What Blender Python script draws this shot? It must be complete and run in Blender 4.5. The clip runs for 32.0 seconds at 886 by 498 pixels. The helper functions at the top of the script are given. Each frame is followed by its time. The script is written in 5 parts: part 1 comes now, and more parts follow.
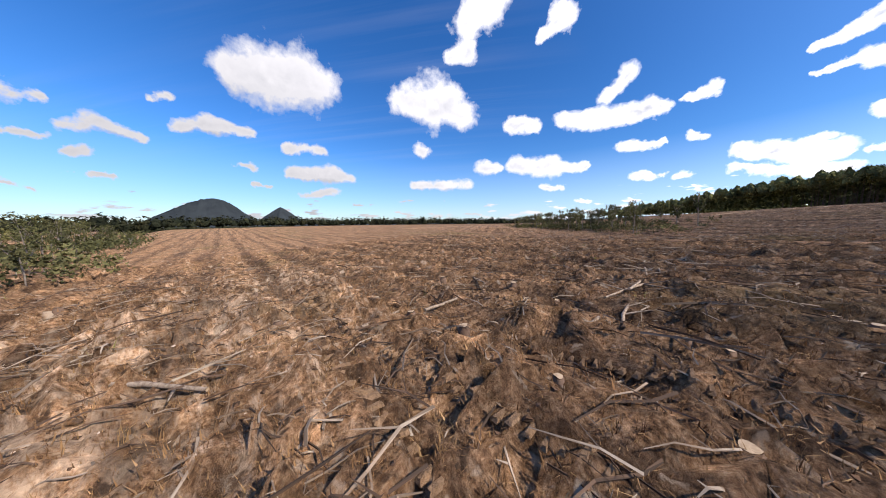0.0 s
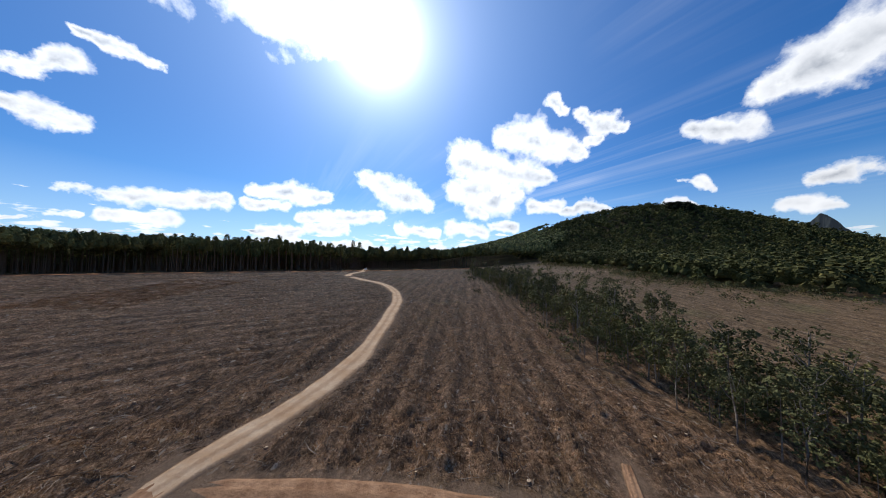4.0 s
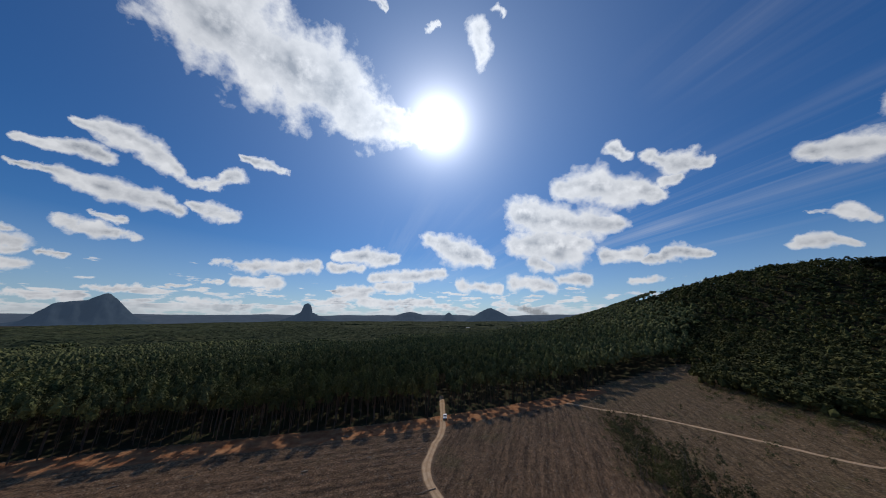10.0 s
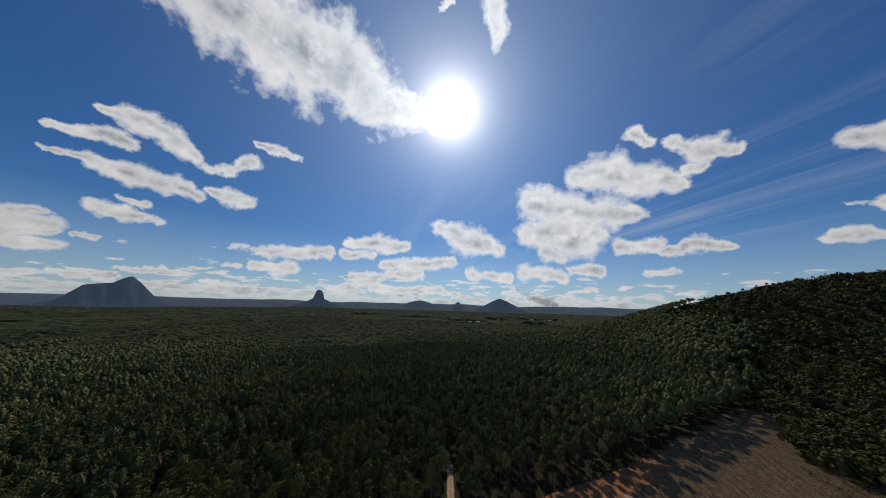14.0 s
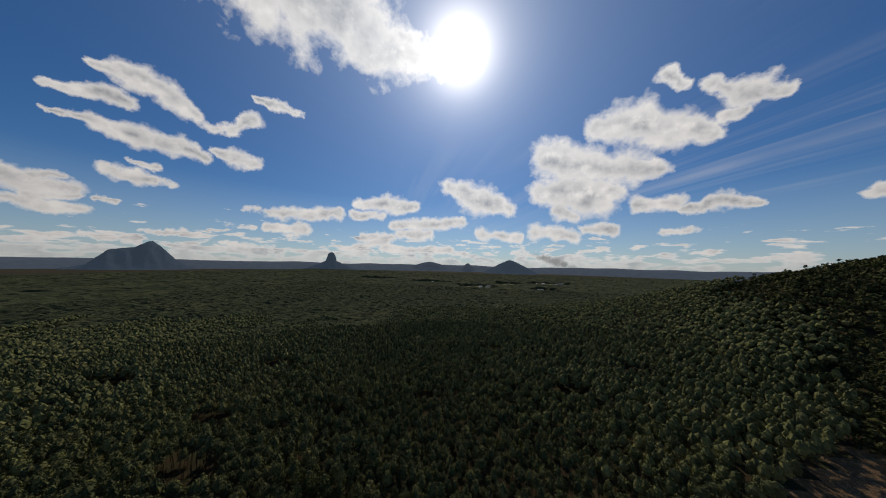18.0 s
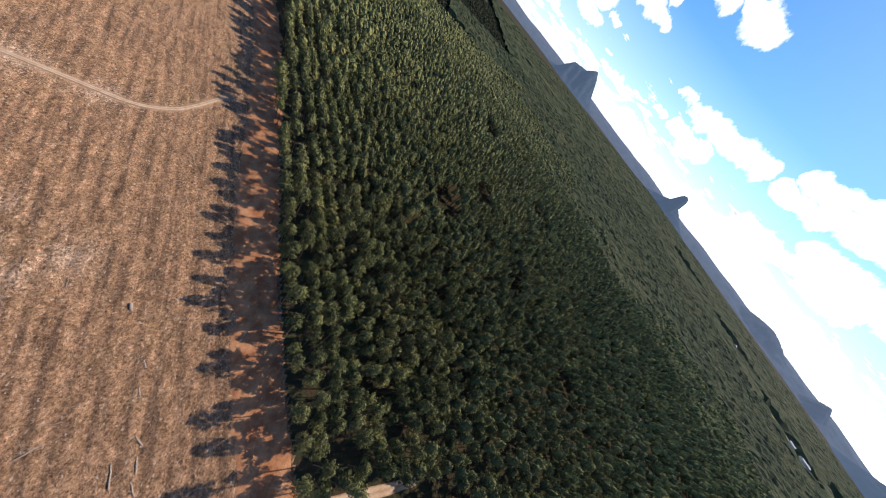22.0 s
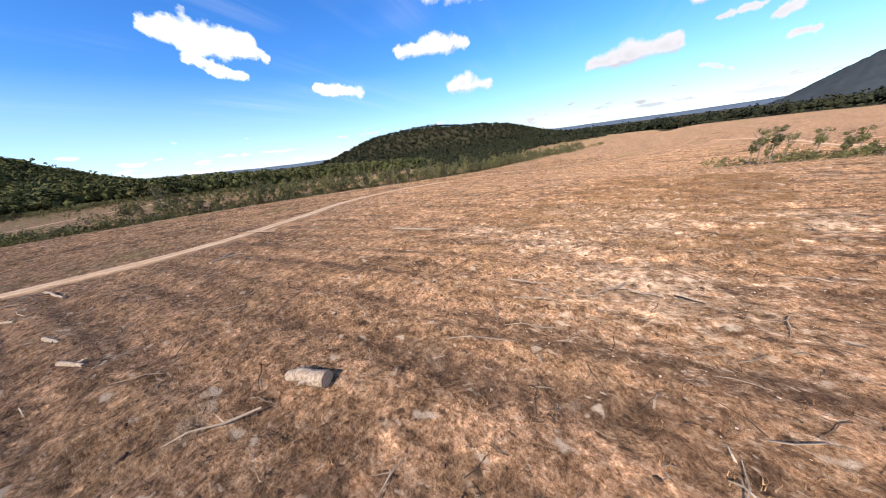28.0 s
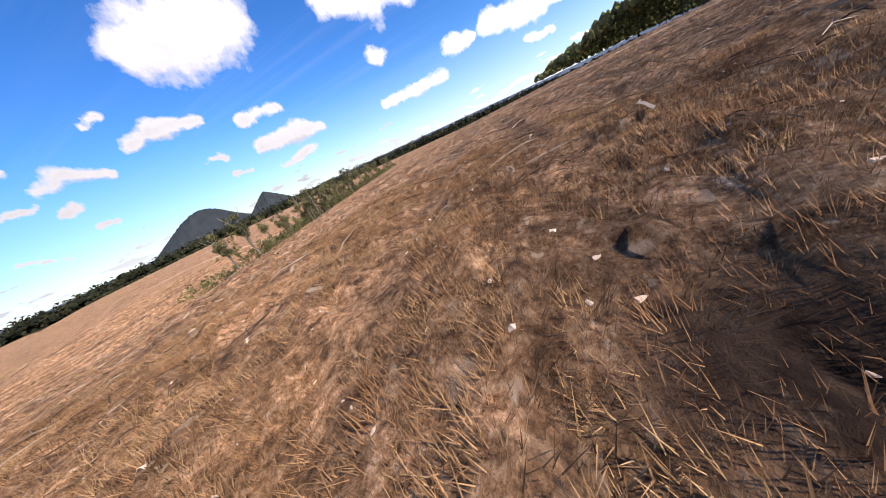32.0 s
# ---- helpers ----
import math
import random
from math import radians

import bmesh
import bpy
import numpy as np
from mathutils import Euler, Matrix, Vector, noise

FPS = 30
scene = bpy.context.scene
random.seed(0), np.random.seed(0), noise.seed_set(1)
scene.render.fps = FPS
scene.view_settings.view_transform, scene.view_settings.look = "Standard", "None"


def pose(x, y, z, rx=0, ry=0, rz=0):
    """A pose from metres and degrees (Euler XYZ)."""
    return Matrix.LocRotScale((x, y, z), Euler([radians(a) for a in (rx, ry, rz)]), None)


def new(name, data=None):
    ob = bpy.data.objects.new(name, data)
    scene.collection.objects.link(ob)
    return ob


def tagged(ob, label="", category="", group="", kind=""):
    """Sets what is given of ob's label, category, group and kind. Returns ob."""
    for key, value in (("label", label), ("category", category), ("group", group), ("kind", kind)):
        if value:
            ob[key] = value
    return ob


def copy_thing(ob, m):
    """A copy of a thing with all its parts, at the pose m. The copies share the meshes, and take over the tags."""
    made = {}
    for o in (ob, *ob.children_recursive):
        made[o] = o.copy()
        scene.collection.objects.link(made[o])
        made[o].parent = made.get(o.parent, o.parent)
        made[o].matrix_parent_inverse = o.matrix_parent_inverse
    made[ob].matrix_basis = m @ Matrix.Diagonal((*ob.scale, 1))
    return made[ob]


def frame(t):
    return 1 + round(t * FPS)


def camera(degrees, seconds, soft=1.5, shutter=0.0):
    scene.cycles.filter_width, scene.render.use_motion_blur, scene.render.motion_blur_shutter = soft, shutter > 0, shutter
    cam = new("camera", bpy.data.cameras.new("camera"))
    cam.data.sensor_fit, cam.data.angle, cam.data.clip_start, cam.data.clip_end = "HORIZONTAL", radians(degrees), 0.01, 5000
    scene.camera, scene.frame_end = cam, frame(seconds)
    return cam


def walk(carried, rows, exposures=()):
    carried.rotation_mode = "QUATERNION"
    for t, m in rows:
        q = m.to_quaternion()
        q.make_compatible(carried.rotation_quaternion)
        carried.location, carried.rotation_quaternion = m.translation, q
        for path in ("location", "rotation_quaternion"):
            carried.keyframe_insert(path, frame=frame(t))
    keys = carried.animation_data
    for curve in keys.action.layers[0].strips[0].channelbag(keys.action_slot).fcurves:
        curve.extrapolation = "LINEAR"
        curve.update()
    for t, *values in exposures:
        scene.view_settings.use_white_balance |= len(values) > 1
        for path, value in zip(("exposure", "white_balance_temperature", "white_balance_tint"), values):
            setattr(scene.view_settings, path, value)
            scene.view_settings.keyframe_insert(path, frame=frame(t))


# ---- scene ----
# ---------------------------------------------------------------- camera
cam = camera(121.5, 32.0, 1.0)
ROWS = [
    (0.0, 38.37, -12.69, -5.44, 84.11, 0.80, 126.2),
    (0.5, 35.57, -17.44, -5.93, 80.48, 8.03, 94.73),
    (1.0, 31.72, -20.81, -5.77, 76.47, 11.55, 66.46),
    (1.5, 27.63, -21.86, -4.87, 74.75, 12.36, 45.80),
    (2.0, 23.27, -21.23, -3.36, 74.91, 12.05, 24.00),
    (2.5, 19.62, -17.55, -2.03, 75.66, 9.53, 1.47),
    (3.0, 18.21, -13.66, -0.95, 79.36, 7.08, -9.90),
    (3.5, 18.92, -13.08, 2.68, 85.31, 3.71, -11.27),
    (4.0, 20.10, -12.42, 7.71, 92.52, -0.00, -6.24),
    (4.5, 20.33, -10.68, 12.06, 98.80, -3.58, 0.10),
    (5.0, 19.07, -8.49, 15.06, 102.95, -4.70, 3.70),
    (5.5, 16.95, -5.98, 17.31, 105.64, -3.94, 5.51),
    (6.0, 14.59, -3.31, 19.42, 107.26, -2.13, 6.22),
    (6.5, 12.62, -0.58, 21.99, 108.10, -0.24, 6.40),
    (7.0, 10.97, 2.62, 25.54, 108.49, 0.71, 6.59),
    (7.5, 9.47, 6.50, 29.57, 108.64, 0.38, 6.91),
    (8.0, 7.89, 10.64, 33.92, 108.64, -0.25, 7.26),
    (8.5, 6.62, 14.73, 38.21, 108.28, -0.65, 7.51),
    (9.0, 5.48, 18.88, 42.28, 107.35, -0.77, 7.70),
    (9.5, 4.29, 23.61, 46.07, 106.25, -0.37, 7.73),
    (10.0, 2.96, 28.39, 49.83, 105.43, 0.07, 7.87),
    (10.5, 1.81, 32.94, 53.73, 105.08, 0.49, 7.94),
    (11.0, 0.98, 37.30, 57.85, 104.88, 0.14, 8.20),
    (11.5, 0.31, 41.36, 61.79, 104.65, -0.61, 8.58),
    (12.0, -0.41, 45.39, 65.44, 104.02, -1.64, 9.03),
    (12.5, -1.28, 49.71, 68.69, 103.49, -2.24, 9.45),
    (13.0, -2.12, 54.59, 71.68, 103.23, -2.33, 9.76),
    (13.5, -2.68, 60.28, 74.94, 103.10, -1.96, 9.84),
    (14.0, -3.44, 66.35, 78.74, 102.69, -1.41, 9.93),
    (14.5, -4.26, 71.83, 81.63, 102.07, -0.76, 10.05),
    (15.0, -5.09, 76.33, 83.47, 101.27, -0.08, 10.20),
    (15.5, -5.92, 79.66, 84.41, 100.35, 0.56, 10.40),
    (16.0, -6.46, 83.19, 86.64, 99.33, 1.09, 10.67),
    (16.5, -6.61, 87.37, 90.05, 98.10, 1.57, 11.19),
    (17.0, -8.24, 94.10, 95.16, 97.17, 1.63, 11.59),
    (17.5, -10.43, 103.01, 101.98, 95.71, 0.88, 11.66),
    (18.0, -14.37, 113.83, 110.05, 93.47, -1.27, 12.17),
    (18.5, -19.21, 122.84, 114.50, 90.59, -6.32, 13.51),
    (19.0, -23.10, 129.07, 114.15, 83.58, -16.87, 22.23),
    (19.5, -25.78, 135.59, 113.37, 73.67, -26.20, 38.53),
    (20.0, -26.37, 138.40, 111.70, 61.10, -32.68, 56.98),
    (20.5, -26.85, 140.00, 108.64, 51.98, -36.31, 70.15),
    (21.0, -27.54, 141.47, 105.64, 45.52, -38.27, 79.68),
    (21.5, -29.96, 144.47, 101.65, 40.16, -38.45, 87.14),
    (22.0, -33.80, 148.20, 96.17, 35.51, -37.70, 94.63),
    (22.5, -39.56, 152.05, 89.38, 30.36, -35.87, 102.85),
    (23.0, -46.64, 155.08, 81.23, 25.17, -32.39, 111.60),
    (23.5, -52.49, 156.31, 72.17, 21.30, -27.73, 120.49),
    (24.0, -57.53, 156.37, 63.04, 19.23, -21.77, 130.38),
    (24.5, -61.75, 154.73, 55.11, 19.30, -15.77, 141.93),
    (25.0, -65.99, 152.53, 47.01, 22.47, -9.85, 156.70),
    (25.5, -70.23, 149.20, 38.82, 27.95, -4.71, 174.02),
    (26.0, -72.89, 142.90, 31.01, 34.18, -1.22, -168.05),
    (26.5, -73.57, 136.78, 24.13, 42.29, 1.42, -154.25),
    (27.0, -72.33, 130.93, 16.23, 51.18, 3.56, -142.70),
    (27.5, -69.74, 125.38, 11.51, 59.88, 5.25, -134.46),
    (28.0, -66.37, 120.11, 8.74, 67.37, 7.13, -130.67),
    (28.5, -62.77, 115.16, 7.09, 72.54, 10.02, -132.39),
    (29.0, -59.53, 110.51, 5.68, 73.88, 14.32, -141.02),
    (29.5, -55.93, 105.94, 4.44, 72.11, 18.66, -156.52),
    (30.0, -52.47, 99.94, 3.33, 69.06, 22.04, -174.86),
    (30.5, -51.50, 91.90, 2.38, 66.99, 23.98, 168.49),
    (31.0, -52.57, 83.32, 1.54, 65.22, 24.76, 153.03),
    (31.5, -54.06, 74.95, 0.80, 63.95, 24.55, 138.04),
    (32.0, -55.71, 66.98, 0.17, 64.30, 22.80, 123.98),
]
EXPOSURE = [(0.0, 0.1, 6700, 16), (1.0, 0.08, 6700, 15), (2.0, -0.02, 6650, 13), (3.0, -0.25, 6550, 11), (4.5, -0.62, 6500, 10), (7.0, -1.1, 6500, 10), (12.0, -1.27, 6650, 11),
            (16.0, -1.36, 7100, 11), (19.0, -1.34, 7300, 13), (20.0, -1.03, 7300, 14), (20.6, -0.45, 7250, 15), (21.2, -0.02, 7000, 16), (22.0, 0.17, 6700, 17), (23.0, 0.44, 6450, 19),
            (24.0, 1.15, 6400, 17), (25.0, 1.35, 6450, 13), (26.0, 0.98, 6500, 11), (26.5, 0.9, 6500, 12), (28.5, 0.38, 6700, 17), (30.5, 0.22, 6800, 21), (32.0, 0.38, 6850, 21)]
walk(cam, [(t, pose(x, y, z, a, b, c)) for t, x, y, z, a, b, c in ROWS], EXPOSURE)

# ---------------------------------------------------------------- sky and sun
SUN_AZ, SUN_EL = 351.0, 42.0          # degrees clockwise from +y, degrees up
sun_dir = Vector((math.sin(radians(SUN_AZ)) * math.cos(radians(SUN_EL)),
                  math.cos(radians(SUN_AZ)) * math.cos(radians(SUN_EL)), math.sin(radians(SUN_EL))))
lamp = bpy.data.lights.new("sun", "SUN")
lamp.energy, lamp.angle, lamp.color = 4.9, radians(0.55), (1.0, 0.94, 0.85)
sun = new("sun", lamp)
sun.rotation_euler = sun_dir.to_track_quat("Z", "Y").to_euler()

# cumulus: strokes of (azimuth, elevation, radius), all in degrees
CUMULUS_A = [
    [(-65.8, 45.1, 3.09), (-59.7, 44.6, 5.09), (-52.8, 44.7, 5.62), (-44.0, 44.5, 6.04), (-35.5, 44.9, 5.23)],
    [(-35.5, 44.9, 4.76), (-29.7, 41.2, 3.98), (-23.1, 41.3, 3.28), (-14.0, 40.4, 2.29)],
    [(-64.8, 51.3, 4.91), (-60.2, 49.9, 5.2)],
    [(-23.4, 43.4, 1.07), (-20.2, 43.1, 1.52)],
    [(-71.9, 20.6, 0.37), (-69.4, 20.8, 0.71), (-66.2, 21.6, 0.86)],
    [(-68.7, 24.3, 0.42), (-66.0, 24.6, 1.04), (-62.9, 24.7, 1.28), (-59.5, 23.0, 1.13), (-56.3, 21.4, 0.69)],
    [(-56.3, 21.4, 0.61), (-52.7, 22.2, 0.66), (-51.1, 24.2, 1.12)],
    [(-71.3, 17.4, 0.32), (-68.0, 17.5, 0.94), (-64.1, 16.9, 1.44), (-60.7, 16.9, 1.33), (-57.0, 16.6, 0.81)],
    [(-55.7, 18.0, 0.61), (-53.4, 17.5, 1.22), (-49.9, 17.1, 0.96)],
]
CUMULUS_B = [
    [(-66.8, 11.8, 0.63), (-64.0, 11.6, 1.1), (-60.1, 11.5, 0.46)],
    [(-65.0, 13.4, 0.34), (-62.4, 13.5, 0.5)],
    [(-71.4, 7.3, 0.82), (-68.4, 7.6, 0.47)],
    [(-67.2, 7.9, 0.35), (-65.5, 7.7, 0.3)],
    [(-50.6, 27.9, 0.43), (-46.6, 27.7, 0.84), (-43.4, 27.3, 0.49)],
    [(3.5, 56.2, 1.5), (4.1, 52.3, 1.42)],
    [(9.5, 58.5, 0.57), (10.7, 57.4, 0.41)],
    [(-13.0, 57.3, 0.52), (-8.5, 57.4, 0.35)],
    [(-30.6, 59.4, 0.77), (-25.9, 58.2, 0.49)],
]
CUMULUS_C = [
    [(30.6, 31.1, 0.92), (33.1, 28.9, 0.62)],
    [(36.3, 28.1, 0.84), (39.2, 24.7, 1.73), (43.0, 23.6, 0.72)],
    [(36.7, 22.6, 0.83), (39.1, 22.8, 0.71)],
    [(19.9, 26.5, 1.75), (25.2, 25.6, 2.76), (31.7, 23.0, 2.31), (35.7, 21.0, 1.1)],
    [(11.1, 21.8, 2.89), (18.2, 19.7, 3.05), (24.5, 18.1, 2.59), (29.4, 16.7, 1.15)],
    [(9.3, 15.5, 2.2), (18.1, 14.4, 3.59), (22.4, 14.2, 1.28)],
    [(13.2, 11.5, 2.0), (15.9, 10.4, 0.91)],
    [(-11.0, 17.7, 1.56), (-3.7, 14.9, 2.86), (3.2, 12.5, 1.26)],
    [(-31.2, 12.8, 0.92), (-25.3, 12.9, 1.7), (-19.0, 12.7, 1.01)],
]
CUMULUS_D = [
    [(-32.0, 10.1, 0.79), (-26.2, 10.4, 0.84)],
    [(-51.6, 9.0, 0.49), (-45.5, 8.9, 1.11), (-35.3, 10.3, 0.98)],
    [(-48.3, 6.4, 0.6), (-41.5, 6.4, 0.98)],
    [(-23.6, 8.9, 0.85), (-16.1, 8.7, 1.26), (-7.7, 9.7, 1.03)],
    [(-22.5, 6.7, 1.21), (-15.7, 6.6, 0.88)],
    [(-3.1, 6.9, 1.27), (4.4, 6.4, 0.86)],
    [(25.5, 11.4, 1.0), (31.2, 11.1, 1.09)],
    [(31.9, 9.6, 0.53), (36.4, 10.4, 1.13), (39.7, 9.6, 0.52)],
    [(17.8, 7.7, 1.1), (22.5, 7.0, 0.93)],
]
CUMULUS_E = [
    [(8.7, 7.3, 1.44), (15.5, 6.2, 1.01)],
    [(29.0, 6.2, 0.55), (33.8, 6.4, 0.5)],
    [(52.4, 20.5, 1.05), (54.8, 19.5, 1.34), (57.9, 18.9, 1.41)],
    [(60.0, 23.3, 1.64), (63.9, 23.5, 2.45), (67.7, 24.4, 3.1)],
    [(49.8, 12.8, 0.33), (52.3, 12.5, 0.85), (54.3, 11.2, 0.41)],
    [(47.9, 9.3, 0.51), (49.8, 9.0, 0.85), (51.9, 8.2, 0.39)],
    [(-71.4, 9.5, 0.59), (-69.6, 9.8, 0.55)],
    [(-63.0, 4.0, 0.3), (-56.4, 4.0, 0.34)],
    [(-56.1, 5.0, 0.3), (-50.0, 5.8, 0.33)],
]
CUMULUS_F = [
    [(-68.3, 2.9, 0.3), (-63.3, 2.3, 0.38)],
    [(-55.0, 2.8, 0.35), (-46.7, 2.6, 0.52)],
    [(-34.7, 2.9, 0.53), (-25.6, 4.7, 1.05)],
    [(-25.5, 3.2, 0.7), (-10.8, 3.0, 0.75)],
    [(-30.2, 5.4, 0.79), (-24.0, 5.8, 0.96)],
    [(-164.2, 24.5, 2.09), (-159.2, 25.3, 3.73), (-152.5, 25.8, 3.37)],
    [(-133.9, 24.8, 2.27), (-127.7, 24.4, 3.56), (-121.6, 22.4, 2.13)],
    [(-124.0, 31.8, 0.91), (-120.4, 32.8, 1.59)],
    [(-121.0, 36.2, 1.81), (-115.2, 37.7, 2.0)],
]
CUMULUS_G = [
    [(-102.6, 33.8, 1.64), (-105.5, 32.3, 0.64)],
    [(-111.7, 19.6, 1.26), (-106.8, 19.2, 1.0)],
    [(-100.8, 19.1, 1.31), (-94.4, 18.9, 1.77), (-85.7, 17.9, 0.92)],
    [(-93.9, 22.2, 1.04), (-91.1, 24.0, 1.32)],
    [(-83.7, 18.8, 0.4), (-80.7, 19.0, 0.79)],
    [(-91.0, 13.2, 0.76), (-85.4, 12.9, 0.45)],
    [(-81.9, 13.2, 0.67), (-80.7, 12.6, 0.46)],
    [(-117.0, 11.8, 1.18), (-113.1, 12.0, 0.8)],
    [(-110.7, 12.1, 1.35), (-103.1, 11.3, 1.46), (-97.1, 10.5, 0.68)],
]
CUMULUS_H = [
    [(-89.0, 7.8, 0.68), (-85.1, 7.5, 0.46)],
    [(-83.5, 7.1, 0.52), (-81.9, 7.0, 0.5)],
    [(-77.2, 9.8, 0.84), (-72.9, 8.8, 0.94), (-69.2, 8.3, 0.99)],
    [(-77.3, 7.7, 0.55), (-70.4, 6.1, 0.63), (-67.8, 5.9, 0.69)],
    [(-79.6, 4.0, 0.34), (-74.6, 3.6, 0.41)],
    [(-174.9, 18.7, 0.44), (-172.6, 19.2, 0.6)],
    [(-172.8, 14.9, 0.63), (-168.5, 16.3, 1.07), (-162.9, 16.0, 0.6)],
    [(173.1, 11.0, 0.31), (176.8, 11.6, 0.41)],
    [(178.1, 12.9, 0.7), (-178.9, 13.9, 1.06), (-175.8, 12.7, 0.53)],
]
CUMULUS_I = [
    [(178.3, 9.8, 0.45), (-180.0, 10.1, 0.59)],
    [(170.7, 14.1, 0.69), (174.6, 15.3, 0.77), (177.3, 15.5, 0.4)],
    [(-157.1, 14.1, 0.68), (-151.1, 14.6, 0.83)],
    [(-166.0, 10.9, 0.43), (-162.6, 10.4, 0.46)],
    [(-156.5, 10.0, 0.71), (-150.3, 10.2, 1.42), (-145.3, 9.5, 0.81)],
    [(-155.2, 6.0, 0.53), (-149.0, 6.7, 0.8)],
    [(-131.3, 15.7, 1.05), (-130.3, 15.6, 0.94)],
    [(-132.4, 8.6, 0.74), (-120.7, 8.6, 0.98)],
    [(-163.1, 7.5, 0.3), (-160.3, 7.4, 0.3)],
]
CUMULUS_J = [
    [(177.6, 7.0, 0.3), (-178.1, 7.2, 0.32)],
    [(172.6, 5.9, 0.3), (175.4, 5.0, 0.3)],
    [(-104.5, 7.4, 0.55), (-100.9, 6.9, 0.42)],
    [(-98.8, 3.9, 0.31), (-95.9, 3.8, 0.4)],
    [(89.1, 19.3, 0.98), (93.5, 18.4, 1.61), (99.7, 17.8, 1.23), (101.9, 16.5, 0.59)],
    [(91.9, 16.0, 0.58), (98.1, 14.0, 0.7)],
    [(109.0, 12.1, 0.62), (115.4, 11.2, 0.78)],
    [(124.7, 16.6, 0.77), (130.8, 16.9, 1.19), (136.9, 16.5, 0.7)],
    [(133.5, 10.2, 0.77), (137.1, 10.5, 1.19), (140.7, 10.1, 0.7)],
]
CUMULUS_K = [
    [(158.2, 9.4, 0.83), (163.7, 9.8, 1.27), (169.2, 9.4, 0.75)],
    [(131.6, 24.6, 1.98), (136.0, 25.5, 3.06), (140.4, 24.5, 1.8)],
    [(60.6, 7.4, 0.66), (62.6, 7.7, 1.02), (64.6, 7.3, 0.6)],
    [(63.0, 10.6, 0.66), (65.8, 10.9, 1.02), (68.6, 10.5, 0.6)],
]
CUMULUS = CUMULUS_A + CUMULUS_B + CUMULUS_C + CUMULUS_D + CUMULUS_E + CUMULUS_F + CUMULUS_G + CUMULUS_H + CUMULUS_I + CUMULUS_J + CUMULUS_K


class Nodes:
    """A small builder of shader nodes: every call gives the output socket."""

    def __init__(self, tree):
        self.tree = tree
        tree.nodes.clear()

    def put(self, socket, value):
        if hasattr(value, "is_linked"):
            self.tree.links.new(value, socket)
        elif value is not None:
            socket.default_value = value

    def math(self, op, a, b=None, c=None, clamp=False):
        n = self.tree.nodes.new("ShaderNodeMath")
        n.operation, n.use_clamp = op, clamp
        for s, v in zip(n.inputs, (a, b, c)):
            self.put(s, v)
        return n.outputs[0]

    def vec(self, op, a, b=None, c=None, out=0):
        n = self.tree.nodes.new("ShaderNodeVectorMath")
        n.operation = op
        for s, v in zip(n.inputs, (a, b, c)):
            self.put(s, v)
        return n.outputs[out]

    def noise(self, vector, scale, detail=4.0, rough=0.55, out=0):
        n = self.tree.nodes.new("ShaderNodeTexNoise")
        self.put(n.inputs["Vector"], vector)
        n.inputs["Scale"].default_value, n.inputs["Detail"].default_value, n.inputs["Roughness"].default_value = scale, detail, rough
        return n.outputs[out]

    def voronoi(self, vector, scale, feature="F1", out=0):
        n = self.tree.nodes.new("ShaderNodeTexVoronoi")
        n.feature = feature
        self.put(n.inputs["Vector"], vector)
        n.inputs["Scale"].default_value = scale
        return n.outputs[out]

    def ramp(self, fac, stops):
        n = self.tree.nodes.new("ShaderNodeValToRGB")
        self.put(n.inputs[0], fac)
        e = n.color_ramp.elements
        while len(e) < len(stops):
            e.new(0.5)
        for el, (p, c) in zip(e, stops):
            el.position, el.color = p, (*c, 1) if len(c) == 3 else c
        return n.outputs[0]

    def range(self, v, a, b, c=0.0, d=1.0):
        n = self.tree.nodes.new("ShaderNodeMapRange")
        self.put(n.inputs[0], v)
        for i, q in enumerate((a, b, c, d)):
            n.inputs[i + 1].default_value = q
        return n.outputs[0]

    def mix(self, fac, a, b, blend="MIX"):
        n = self.tree.nodes.new("ShaderNodeMix")
        n.data_type, n.blend_type = "RGBA", blend
        self.put(n.inputs[0], fac)
        self.put(n.inputs[6], a if hasattr(a, "is_linked") else (*a, 1))
        self.put(n.inputs[7], b if hasattr(b, "is_linked") else (*b, 1))
        return n.outputs[2]

    def xyz(self, v):
        n = self.tree.nodes.new("ShaderNodeSeparateXYZ")
        self.put(n.inputs[0], v)
        return n.outputs

    def join(self, x, y, z):
        n = self.tree.nodes.new("ShaderNodeCombineXYZ")
        for s, v in zip(n.inputs, (x, y, z)):
            self.put(s, v)
        return n.outputs[0]


world = bpy.data.worlds.new("world")
scene.world = world
world.use_nodes = True
W = Nodes(world.node_tree)
tc = world.node_tree.nodes.new("ShaderNodeTexCoord").outputs["Generated"]
direction = W.vec("NORMALIZE", tc)
dx, dy, dz = W.xyz(direction)
# azimuth with its seam behind the eastern hill (84 degrees)
SEAM = 84.0
ca, sa = math.cos(radians(SEAM + 180)), math.sin(radians(SEAM + 180))
rx_ = W.math("SUBTRACT", W.math("MULTIPLY", dx, ca), W.math("MULTIPLY", dy, sa))
ry_ = W.math("ADD", W.math("MULTIPLY", dx, sa), W.math("MULTIPLY", dy, ca))
az = W.math("DEGREES", W.math("ARCTAN2", rx_, ry_))
el = W.math("DEGREES", W.math("ARCSINE", dz))
plane = W.join(az, el, 0.0)
